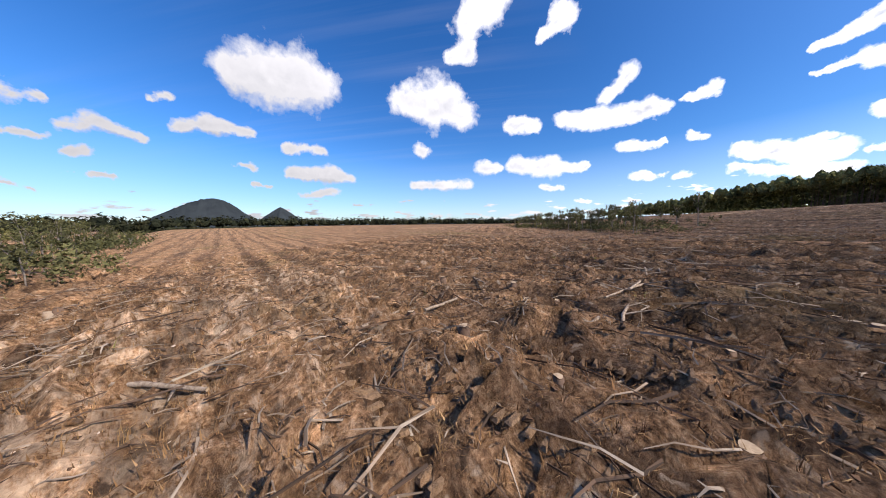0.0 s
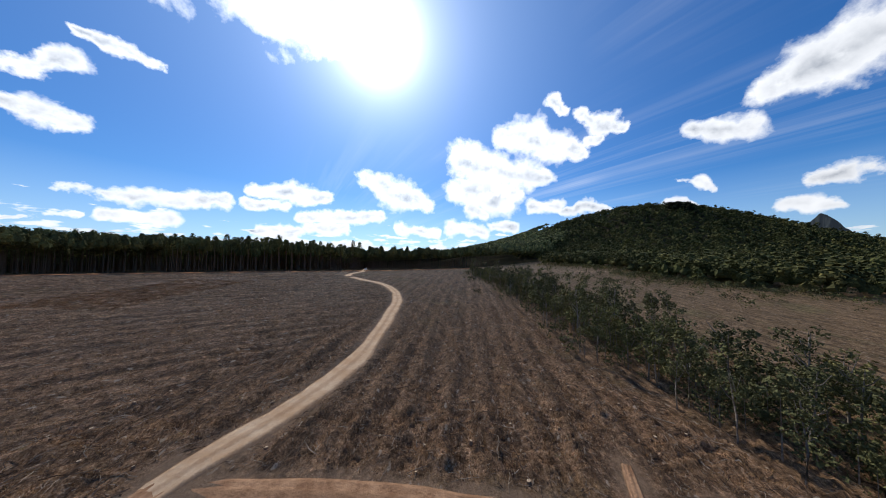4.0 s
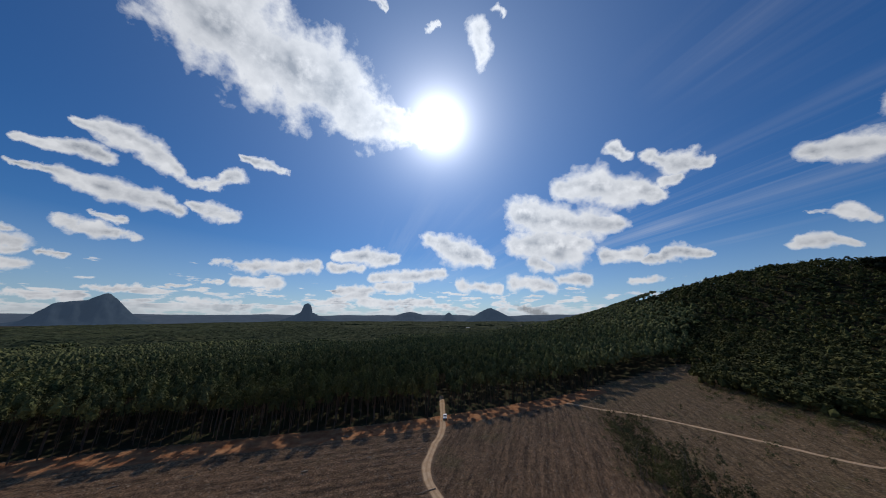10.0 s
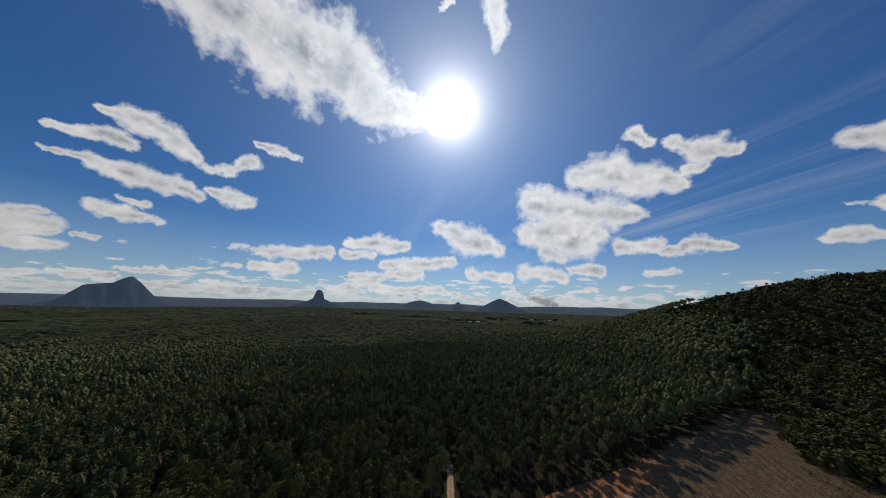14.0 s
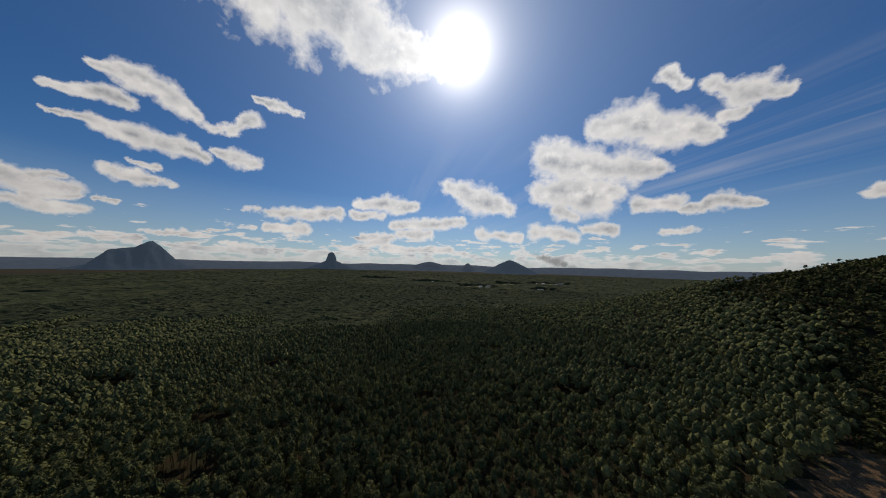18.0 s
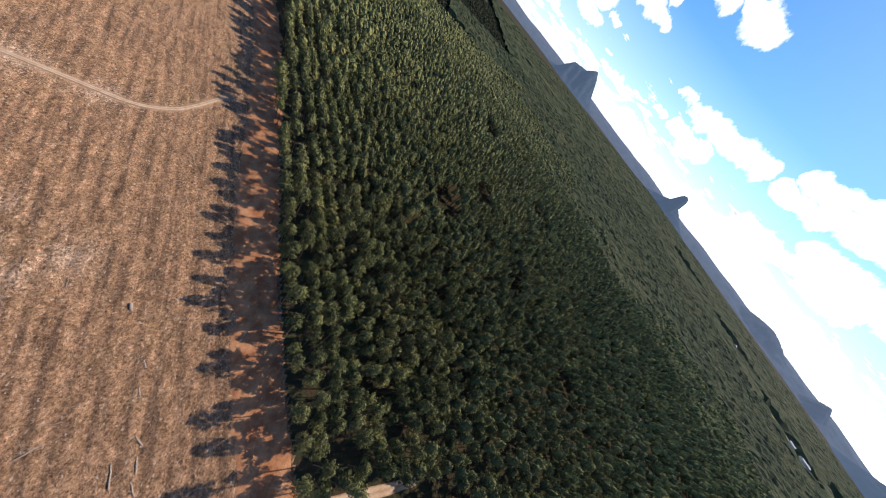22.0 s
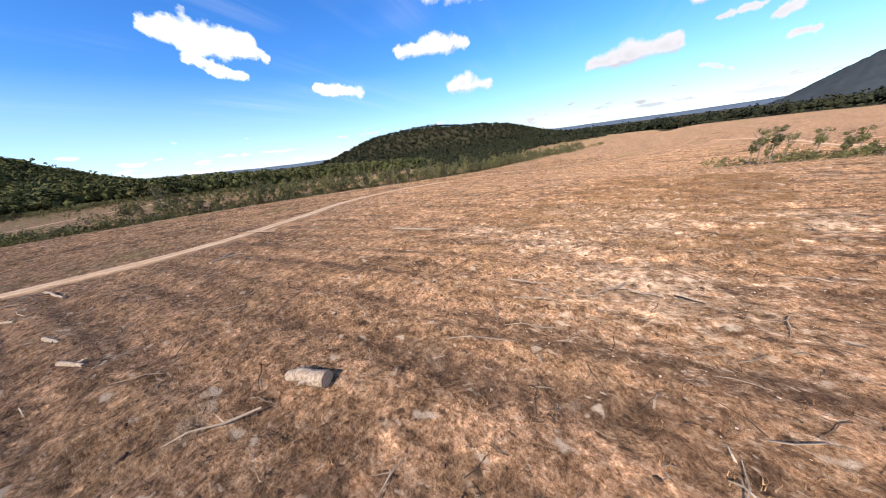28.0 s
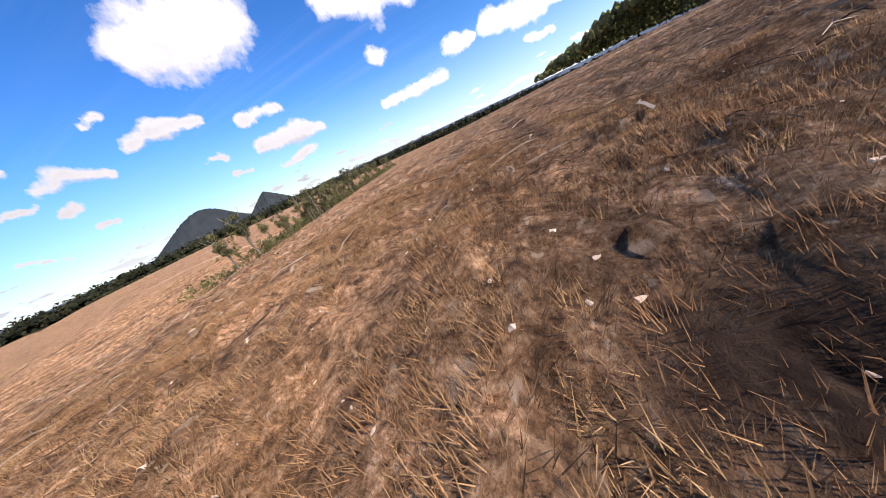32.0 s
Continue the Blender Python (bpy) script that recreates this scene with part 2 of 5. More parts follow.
# billows: the direction is pushed about at two sizes before it meets the strokes
warp = W.vec("SUBTRACT", W.noise(direction, 9.0, 2.0, 0.5, out=1), (0.5, 0.5, 0.5))
warp2 = W.vec("SUBTRACT", W.noise(direction, 34.0, 4.0, 0.62, out=1), (0.5, 0.5, 0.5))
bent = W.vec("ADD", direction, W.vec("ADD", W.vec("MULTIPLY", warp, (0.05, 0.05, 0.035)), W.vec("MULTIPLY", warp2, (0.03, 0.03, 0.03))))


def heading(a, e):
    return Vector((math.sin(radians(a)) * math.cos(radians(e)), math.cos(radians(a)) * math.cos(radians(e)), math.sin(radians(e))))


def cloud_field(p, strokes):
    """How deep the direction lies in the nearest cloud stroke: 1 on its middle line, 0 on its rim."""
    deepest = None
    for stroke in strokes:
        for (a0, e0, r0), (a1, e1, r1) in zip(stroke, stroke[1:]):
            a, b = heading(a0, e0), heading(a1, e1)
            d = b - a
            rel = W.vec("SUBTRACT", p, tuple(a))
            h = W.math("MAXIMUM", W.math("MINIMUM", W.vec("DOT_PRODUCT", rel, tuple(d / max(d.length_squared, 1e-6)), out=1), 1.0), 0.0)
            off = W.vec("LENGTH", W.vec("MULTIPLY_ADD", W.join(h, h, h), tuple(-d), rel), out=1)
            k0, k1 = 1 / (radians(r0) * 1.3), 1 / (radians(r1) * 1.3)
            depth = W.math("MULTIPLY", off, W.math("MULTIPLY_ADD", h, k1 - k0, k0))
            deepest = depth if deepest is None else W.math("MINIMUM", deepest, depth)
    return W.math("SUBTRACT", 1.0, deepest)


deep = cloud_field(bent, CUMULUS)
far_from_sun = [k for k in CUMULUS if not -82 < k[0][0] < 72]
lift_s = cloud_field(W.vec("ADD", bent, (0.0, 0.0, 0.022)), far_from_sun)
puff = W.noise(direction, 15.0, 8.0, 0.6)
puff_up = W.noise(W.vec("ADD", direction, tuple(0.012 * sun_dir + Vector((0, 0, 0.022)))), 15.0, 5.0, 0.55)
body = W.math("ADD", deep, W.math("MULTIPLY", W.math("SUBTRACT", puff, 0.5), 1.9))
# small cumulus that crowd towards the horizon
small = W.noise(W.vec("MULTIPLY", plane, (0.22, 0.85, 1)), 1.0, 6.0, 0.56)
sunward = W.vec("DOT_PRODUCT", direction, (math.sin(radians(335)), math.cos(radians(335)), 0.0), out=1)
need = W.math("ADD", W.range(el, 0.5, 11.0, 0.43, 0.78), W.range(sunward, 0.1, 0.8, 0.08, 0.0))
small_body = W.math("MULTIPLY", W.math("SUBTRACT", small, need), 9.0)
body = W.math("MAXIMUM", body, small_body)
cover = W.range(body, -0.17, 0.4)
core = W.range(body, 0.2, 1.05)
under = W.math("MULTIPLY", W.math("SUBTRACT", puff_up, puff), 2.1)
backlit = W.range(W.vec("DOT_PRODUCT", direction, tuple(sun_dir), out=1), -0.3, 0.6, 0.3, 1.0)
under = W.math("MULTIPLY", W.math("ADD", 0.5, under, clamp=True), W.math("MULTIPLY", backlit, W.range(el, 2.0, 9.0, 0.6, 1.0)))
# high ice cloud drawn out in parallel streaks
flat_hi = W.math("ADD", W.math("MAXIMUM", dz, 0.0), 0.06)
ix, iy = W.math("DIVIDE", dx, flat_hi), W.math("DIVIDE", dy, flat_hi)
sa_, ca_ = math.sin(radians(333)), math.cos(radians(333))
along = W.math("ADD", W.math("MULTIPLY", ix, sa_), W.math("MULTIPLY", iy, ca_))
across_ = W.math("SUBTRACT", W.math("MULTIPLY", ix, ca_), W.math("MULTIPLY", iy, sa_))
streak = W.noise(W.join(W.math("MULTIPLY", across_, 3.2), W.math("MULTIPLY", along, 0.16), 0.0), 1.0, 6.0, 0.62)
veil = W.noise(W.join(ix, iy, 4.0), 0.45, 3.0, 0.5)
cirrus = W.math("MULTIPLY", W.math("MULTIPLY", W.range(streak, 0.46, 0.8), W.range(veil, 0.42, 0.62)), W.math("MULTIPLY", W.math("MAXIMUM", W.range(across_, 0.1, 0.7), W.range(dy, -0.1, -0.5, 0.0, 0.25)), W.range(el, 5.0, 16.0, 0.0, 0.42)))
sky = world.node_tree.nodes.new("ShaderNodeTexSky")
sky.sky_type, sky.sun_disc, sky.sun_elevation, sky.sun_rotation = "NISHITA", False, radians(SUN_EL), radians(SUN_AZ)
sky.air_density, sky.dust_density, sky.ozone_density = 1.0, 0.0, 4.5
hsv = world.node_tree.nodes.new("ShaderNodeHueSaturation")
hsv.inputs["Saturation"].default_value, hsv.inputs["Value"].default_value = 1.26, 1.0
W.tree.links.new(sky.outputs[0], hsv.inputs["Color"])
to_sun = W.math("MAXIMUM", W.vec("DOT_PRODUCT", direction, tuple(sun_dir), out=1), 0.0)
aureole = W.math("ADD", W.math("MULTIPLY", W.math("POWER", to_sun, 4.0), 2.2), W.math("MULTIPLY", W.math("POWER", to_sun, 14.0), 2.4))
glow = W.math("MULTIPLY", W.math("POWER", to_sun, 60.0), 7.0)
glow = W.math("ADD", glow, W.math("MULTIPLY", W.math("POWER", to_sun, 260.0), 20.0))
glow = W.math("ADD", glow, W.math("MULTIPLY", W.math("POWER", to_sun, 1500.0), 60.0))
lit = W.range(W.vec("DOT_PRODUCT", direction, tuple(sun_dir), out=1), -0.6, 0.85, 4.7, 12.2)
thick = W.math("MULTIPLY", W.math("ADD", 0.08, W.math("MULTIPLY", core, 1.3)), under, clamp=True)
base_s = W.math("MULTIPLY", W.range(W.math("SUBTRACT", lift_s, deep), -0.15, 0.7), W.range(W.vec("DOT_PRODUCT", direction, tuple(sun_dir), out=1), 0.1, -0.2, 0.0, 0.4))
thick = W.math("MAXIMUM", thick, base_s)
shade = W.mix(thick, (0.97, 1.0, 1.05), (0.34, 0.38, 0.45))
cloud_col = W.vec("MULTIPLY", shade, W.join(lit, lit, lit))
side_on = W.range(W.vec("DOT_PRODUCT", direction, tuple(sun_dir), out=1), -0.5, 0.3, 1.1, 0.93)
blue = W.vec("MULTIPLY", W.vec("MULTIPLY", hsv.outputs[0], (0.76, 0.93, 1.13)), W.join(side_on, side_on, side_on))
sky_c = W.mix(cirrus, blue, W.vec("MULTIPLY", (1, 1, 1), W.join(lit, lit, lit)))
haze_f = W.range(el, -1.0, 14.0, 0.55, 0.0)
sky_c = W.mix(haze_f, sky_c, W.vec("MULTIPLY", (0.52, 0.69, 0.92), W.join(lit, lit, lit)))
sky_c = W.mix(W.math("MULTIPLY", cover, W.range(el, 0.2, 2.5, 0.55, 1.0)), sky_c, cloud_col)
# a drift of smoke low over the plain
smoke_p = W.vec("ADD", plane, W.vec("MULTIPLY", W.join(el, 0.0, 0.0), (2.1, 0, 0)))
su = (14.2 - (SEAM + 180) + 180) % 360 - 180
smoke = W.vec("LENGTH", W.vec("MULTIPLY_ADD", smoke_p, (0.42, 0.62, 0), (-su * 0.42, -1.0 * 0.62, 0)), out=1)
smoke = W.range(W.math("ADD", W.math("SUBTRACT", 1.0, smoke), W.math("MULTIPLY", W.math("SUBTRACT", W.noise(plane, 0.9, 5.0, 0.6), 0.5), 2.0)), -0.15, 0.6, 0.0, 0.85)
sky_c = W.mix(smoke, sky_c, W.vec("MULTIPLY", (0.26, 0.27, 0.29), W.join(lit, lit, lit)))
sky_c = W.vec("ADD", sky_c, W.vec("MULTIPLY", (0.74, 0.95, 1.22), W.join(aureole, aureole, aureole)))
sky_c = W.vec("ADD", sky_c, W.vec("MULTIPLY", (1.0, 0.99, 0.97), W.join(glow, glow, glow)))
bg = world.node_tree.nodes.new("ShaderNodeBackground")
bg.inputs["Strength"].default_value = 0.145
W.tree.links.new(sky_c, bg.inputs[0])
W.tree.links.new(bg.outputs[0], world.node_tree.nodes.new("ShaderNodeOutputWorld").inputs[0])

# ---------------------------------------------------------------- materials


def material(name, build, rough=0.9, spec=0.2):
    m = bpy.data.materials.new(name)
    m.use_nodes = True
    n = Nodes(m.node_tree)
    b = n.tree.nodes.new("ShaderNodeBsdfPrincipled")
    b.inputs["Roughness"].default_value, b.inputs["Specular IOR Level"].default_value = rough, spec
    n.tree.links.new(b.outputs[0], n.tree.nodes.new("ShaderNodeOutputMaterial").inputs[0])
    n.bsdf = b
    n.pos = n.tree.nodes.new("ShaderNodeNewGeometry").outputs["Position"]
    colour, height, depth = build(n)
    n.put(b.inputs["Base Color"], colour if hasattr(colour, "is_linked") else (*colour, 1))
    if height is not None:
        k = n.tree.nodes.new("ShaderNodeBump")
        k.inputs["Distance"].default_value, k.inputs["Strength"].default_value = depth, 0.9
        n.put(k.inputs["Height"], height)
        n.tree.links.new(k.outputs[0], b.inputs["Normal"])
    return m


ROW_DIR = (0.905, 0.425)              # the planting rows follow the forest edge


BARE = [(-60, 90, 11), (-64, 104, 7), (-57, 99, 6), (-52, 88, 5), (-70, 86, 7), (-114, 58, 9), (-116, 76, 7), (36, -28, 9), (31, -34, 8), (40, -20, 5), (-48, 100, 4)]


DARK_SPOTS = [(-53.95, 82.9, 0.6), (-54.2, 83.5, 0.5), (-55.6, 82.3, 0.5), (-57.5, 67.7, 1.0), (-58.0, 68.8, 0.8)]


def soil(n):
    x, y, z = n.xyz(n.pos)
    v = n.math("SUBTRACT", n.math("MULTIPLY", y, ROW_DIR[0]), n.math("MULTIPLY", x, ROW_DIR[1]))
    u = n.math("ADD", n.math("MULTIPLY", x, ROW_DIR[0]), n.math("MULTIPLY", y, ROW_DIR[1]))
    side = n.range(n.math("SUBTRACT", x, n.math("ADD", n.math("ADD", 14.0, n.math("MULTIPLY", n.math("MINIMUM", n.math("SUBTRACT", y, 60.0), 0.0), 0.4)), n.range(y, 70.0, 130.0, 0.0, -31.0))), -1.0, 1.0)
    u2 = n.math("ADD", n.math("MULTIPLY", x, 0.21), n.math("MULTIPLY", y, 0.978))
    v2 = n.math("SUBTRACT", n.math("MULTIPLY", y, 0.21), n.math("MULTIPLY", x, 0.978))
    u = n.math("ADD", n.math("MULTIPLY", u, n.math("SUBTRACT", 1.0, side)), n.math("MULTIPLY", u2, side))
    v = n.math("ADD", n.math("MULTIPLY", v, n.math("SUBTRACT", 1.0, side)), n.math("MULTIPLY", v2, side))
    rows = n.noise(n.join(n.math("MULTIPLY", u, 0.05), n.math("MULTIPLY", v, 0.55), 0.0), 1.0, 3.0, 0.5)
    litter = n.noise(n.join(n.math("MULTIPLY", u, 1.5), n.math("MULTIPLY", v, 2.6), 0.0), 1.0, 6.0, 0.72)
    big = n.noise(n.pos, 0.018, 4.0, 0.6)
    mid = n.noise(n.pos, 0.35, 5.0, 0.6)
    fine = n.noise(n.pos, 6.5, 8.0, 0.8)
    straw = n.ramp(fine, [(0.34, (0.05, 0.03, 0.018)), (0.45, (0.3, 0.16, 0.08)), (0.55, (0.48, 0.29, 0.165)), (0.66, (0.72, 0.51, 0.34))])
    red = n.ramp(fine, [(0.35, (0.055, 0.032, 0.017)), (0.48, (0.29, 0.16, 0.08)), (0.65, (0.58, 0.385, 0.225))])
    c = n.mix(n.math("MAXIMUM", n.range(mid, 0.42, 0.6), n.math("MULTIPLY", side, 0.7)), straw, red)
    c = n.mix(n.math("MULTIPLY", n.range(rows, 0.5, 0.62), 0.5), c, (0.06, 0.038, 0.027))
    flecks = n.math("MULTIPLY", n.range(litter, 0.6, 0.72), 0.55)
    c = n.mix(flecks, c, (0.56, 0.45, 0.34))
    bare = None
    for bx, by, r in BARE:
        d = n.math("SUBTRACT", 1.0, n.math("DIVIDE", n.vec("LENGTH", n.vec("SUBTRACT", n.join(x, y, 0.0), (bx, by, 0)), out=1), float(r)))
        bare = d if bare is None else n.math("MAXIMUM", bare, d)
    bare = n.math("ADD", n.math("MULTIPLY", n.math("MAXIMUM", bare, -0.5), 0.7), n.math("MULTIPLY", n.math("SUBTRACT", litter, 0.5), 5.0))
    pale = n.math("MAXIMUM", n.range(bare, 0.25, 0.75), n.math("MULTIPLY", n.range(mid, 0.6, 0.68), n.range(big, 0.5, 0.62, 0.0, 0.6)))
    c = n.mix(n.math("MULTIPLY", pale, 0.75), c, n.mix(fine, (0.46, 0.31, 0.2), (0.8, 0.62, 0.45)))
    olive = n.math("MULTIPLY", n.range(n.noise(n.pos, 0.05, 4.0, 0.6), 0.56, 0.68), n.math("ADD", 0.22, n.math("MULTIPLY", side, 0.4)))
    olive = n.math("ADD", olive, n.range(x, 45.0, 75.0, 0.0, 0.35), clamp=True)
    c = n.mix(olive, c, n.mix(fine, (0.13, 0.098, 0.04), (0.36, 0.27, 0.12)))
    clump = n.noise(n.join(n.math("MULTIPLY", u, 1.9), n.math("MULTIPLY", v, 2.6), 0.0), 1.0, 6.0, 0.72)
    # a few listed round spots where the soil turns near-black
    dark_spot = None
    for bx, by, r in DARK_SPOTS:
        d = n.math("SUBTRACT", 1.0, n.math("DIVIDE", n.vec("LENGTH", n.vec("SUBTRACT", n.join(x, y, 0.0), (bx, by, 0)), out=1), float(r)))
        dark_spot = d if dark_spot is None else n.math("MAXIMUM", dark_spot, d)
    dark_spot = n.range(n.math("ADD", n.math("MAXIMUM", dark_spot, -1.0), n.math("MULTIPLY", n.math("SUBTRACT", fine, 0.5), 3.0)), 0.0, 0.5, 0.0, 0.85)
    c = n.mix(dark_spot, c, (0.03, 0.022, 0.018))
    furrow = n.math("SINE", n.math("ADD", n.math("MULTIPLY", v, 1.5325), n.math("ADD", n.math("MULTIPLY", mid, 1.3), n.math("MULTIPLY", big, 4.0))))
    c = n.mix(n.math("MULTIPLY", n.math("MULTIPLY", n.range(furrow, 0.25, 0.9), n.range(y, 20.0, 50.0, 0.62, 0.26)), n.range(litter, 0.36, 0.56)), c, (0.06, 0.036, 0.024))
    speck = n.ramp(n.noise(n.pos, 1.5, 4.0, 0.65), [(0.36, (0.4, 0.39, 0.38)), (0.47, (0.97, 0.97, 0.97)), (0.56, (1.15, 1.15, 1.15)), (0.64, (1.75, 1.75, 1.75))])
    c = n.mix(0.85, c, speck, "MULTIPLY")
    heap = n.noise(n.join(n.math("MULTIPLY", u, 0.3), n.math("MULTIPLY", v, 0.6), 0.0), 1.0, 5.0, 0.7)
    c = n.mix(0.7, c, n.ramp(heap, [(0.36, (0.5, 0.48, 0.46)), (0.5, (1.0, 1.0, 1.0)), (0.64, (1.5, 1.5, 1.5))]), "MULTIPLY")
    # dips between clumps darkened: crevice shade painted into the soil colour
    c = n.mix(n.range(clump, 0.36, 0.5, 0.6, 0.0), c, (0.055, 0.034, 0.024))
    c = n.mix(n.range(clump, 0.56, 0.74, 0.0, 0.4), c, (0.6, 0.47, 0.34))
    # broken wood and bark: pale and dark shards lying about
    for scale, share, tone, amount in ((1.7, 0.80, (0.62, 0.5, 0.37), 0.75), (4.5, 0.78, (0.55, 0.42, 0.3), 0.7), (3.1, 0.74, (0.04, 0.027, 0.02), 0.75)):
        bent = n.vec("ADD", n.join(n.math("MULTIPLY", u, 0.55), v, 0.0), n.vec("MULTIPLY", n.noise(n.pos, 1.1, 3.0, 0.6, out=1), (0.9, 0.9, 0.0)))
        far_, pick = n.voronoi(bent, scale), n.xyz(n.voronoi(bent, scale, out=1))[0]
        shard = n.math("MULTIPLY", n.range(n.math("ADD", far_, n.math("MULTIPLY", fine, 0.5)), 0.58, 0.42), n.range(pick, share, share + 0.04))
        c = n.mix(n.math("MULTIPLY", shard, amount), c, tone)
    # sand carried out over the sides of the tracks
    gap_ = n.tree.nodes.new("ShaderNodeAttribute")
    gap_.attribute_name = "track_gap"
    side_sand = n.range(n.math("ADD", gap_.outputs["Fac"], n.math("MULTIPLY", n.math("SUBTRACT", n.math("ADD", mid, litter), 1.0), 3.0)), -0.2, 1.3, 0.8, 0.0)
    c = n.mix(side_sand, c, n.mix(fine, (0.3, 0.18, 0.1), (0.52, 0.36, 0.23)))
    h = n.math("ADD", n.math("MULTIPLY", n.math("ADD", heap, clump), 1.0), n.math("ADD", fine, n.math("MULTIPLY", litter, 0.6)))
    c = n.mix(1.0, c, (0.84, 0.82, 0.79), "MULTIPLY")
    n.bsdf.inputs["Diffuse Roughness"].default_value = 1.0
    return c, h, 0.2


def wheel_lines(n, c, edge):
    """Pale wheel lines, a browner crown and sides that take the soil's colour."""
    w = n.tree.nodes.new("ShaderNodeAttribute")
    w.attribute_name = "wear"
    w = n.math("ADD", w.outputs["Fac"], n.math("MULTIPLY", n.math("SUBTRACT", n.noise(n.pos, 1.2, 5.0, 0.7), 0.5), 0.7))
    c = n.mix(n.range(w, 0.28, 0.1, 0.0, 0.45), c, edge)
    return n.mix(n.range(w, 0.66, 0.95, 0.0, 0.8), c, edge)


def sand(n):
    a, b = n.noise(n.pos, 0.5, 4.0, 0.6), n.noise(n.pos, 6.0, 6.0, 0.75)
    c = n.mix(n.range(a, 0.35, 0.65), (0.52, 0.38, 0.25), (0.42, 0.27, 0.155))
    c = n.mix(n.math("MULTIPLY", n.range(b, 0.5, 0.7), 0.5), c, (0.3, 0.17, 0.09))
    return wheel_lines(n, c, (0.25, 0.15, 0.085)), b, 0.1


def red_soil(n):
    a, b = n.noise(n.pos, 0.25, 5.0, 0.65), n.noise(n.pos, 3.0, 5.0, 0.65)
    c = n.mix(n.range(a, 0.38, 0.62), (0.27, 0.105, 0.045), (0.42, 0.21, 0.1))
    return n.mix(n.math("MULTIPLY", n.range(b, 0.52, 0.7), 0.6), c, (0.13, 0.06, 0.03)), b, 0.15


def plain_land(n):
    a, b = n.noise(n.pos, 0.0035, 6.0, 0.65), n.noise(n.pos, 0.03, 5.0, 0.6)
    c = n.ramp(a, [(0.3, (0.02, 0.035, 0.018)), (0.5, (0.035, 0.055, 0.022)), (0.62, (0.045, 0.06, 0.024)), (0.7, (0.08, 0.085, 0.035))])
    c = n.mix(n.range(b, 0.4, 0.6), c, (0.018, 0.03, 0.015))
    return n.mix(n.range(n.noise(n.pos, 0.25, 5.0, 0.7), 0.4, 0.62, 0.3, 0.9), c, (0.055, 0.034, 0.02)), n.noise(n.pos, 0.9, 4.0, 0.6), 0.6


def foliage(dark, bright, dry, crown=0.13):
    def build(n):
        r = n.tree.nodes.new("ShaderNodeNewGeometry").outputs["Random Per Island"]
        o = n.tree.nodes.new("ShaderNodeObjectInfo").outputs["Random"]
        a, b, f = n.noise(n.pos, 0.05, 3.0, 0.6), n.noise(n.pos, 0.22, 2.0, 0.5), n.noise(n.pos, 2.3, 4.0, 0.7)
        c = n.mix(n.math("ADD", n.math("MULTIPLY", r, 0.3), n.range(b, 0.3, 0.7, 0.1, 0.65)), dark, bright)
        c = n.mix(n.math("MULTIPLY", n.range(a, 0.48, 0.68), 0.6), c, dry)
        flat = n.vec("MULTIPLY", n.pos, (1.0, 1.0, 0.25))
        tone = n.xyz(n.voronoi(n.vec("ADD", flat, n.vec("MULTIPLY", n.noise(n.pos, 0.3, 2.0, 0.5, out=1), (2.0, 2.0, 0.0))), crown, out=1))[0]
        c = n.mix(1.0, c, n.ramp(tone, [(0.0, (0.5, 0.53, 0.55)), (0.5, (0.96, 0.96, 0.96)), (1.0, (1.45, 1.38, 1.2))]), "MULTIPLY")
        c = n.mix(n.math("MULTIPLY", o, 0.3), c, dark)
        # bump lows almost black: painted shade of the gaps between leaf clumps
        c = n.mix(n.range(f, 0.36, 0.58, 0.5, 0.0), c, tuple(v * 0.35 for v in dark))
        return c, f, 0.2
    return build


def canopy_leaves(n):
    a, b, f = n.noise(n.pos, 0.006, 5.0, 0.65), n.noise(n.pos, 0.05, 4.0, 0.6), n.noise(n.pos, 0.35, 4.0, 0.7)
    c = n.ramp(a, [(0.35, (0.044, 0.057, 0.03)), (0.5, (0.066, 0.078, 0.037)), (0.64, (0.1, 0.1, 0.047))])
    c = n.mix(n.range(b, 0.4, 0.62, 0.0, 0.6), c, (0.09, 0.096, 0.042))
    # low spots go near-black: shade between crowns, put into the colour
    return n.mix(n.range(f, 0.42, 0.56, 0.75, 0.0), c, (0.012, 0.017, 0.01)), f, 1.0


def grainy(a, b, scale, depth=0.02):
    def build(n):
        f = n.noise(n.pos, scale, 5.0, 0.65)
        return n.mix(n.range(f, 0.35, 0.65), a, b), f, depth
    return build


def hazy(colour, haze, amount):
    """A very distant slope: a backdrop whose emission stands in for the haze before it."""
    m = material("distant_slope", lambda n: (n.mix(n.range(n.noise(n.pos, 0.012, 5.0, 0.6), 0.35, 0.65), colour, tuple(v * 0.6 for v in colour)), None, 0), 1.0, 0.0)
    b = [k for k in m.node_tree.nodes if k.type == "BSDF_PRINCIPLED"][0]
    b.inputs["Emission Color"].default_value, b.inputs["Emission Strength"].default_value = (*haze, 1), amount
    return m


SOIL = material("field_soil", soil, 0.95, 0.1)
SAND = material("track_sand", sand, 0.95, 0.1)
RED = material("red_earth", red_soil, 0.95, 0.1)
CLAY = material("worn_clay", lambda n: (wheel_lines(n, n.mix(n.range(n.noise(n.pos, 0.9, 5.0, 0.65), 0.38, 0.62), (0.2, 0.105, 0.056), (0.36, 0.21, 0.118)), (0.2, 0.115, 0.065)), n.noise(n.pos, 5.0, 4.0, 0.6), 0.1), 0.95, 0.1)
PLAIN = material("distant_woodland", plain_land, 1.0, 0.05)
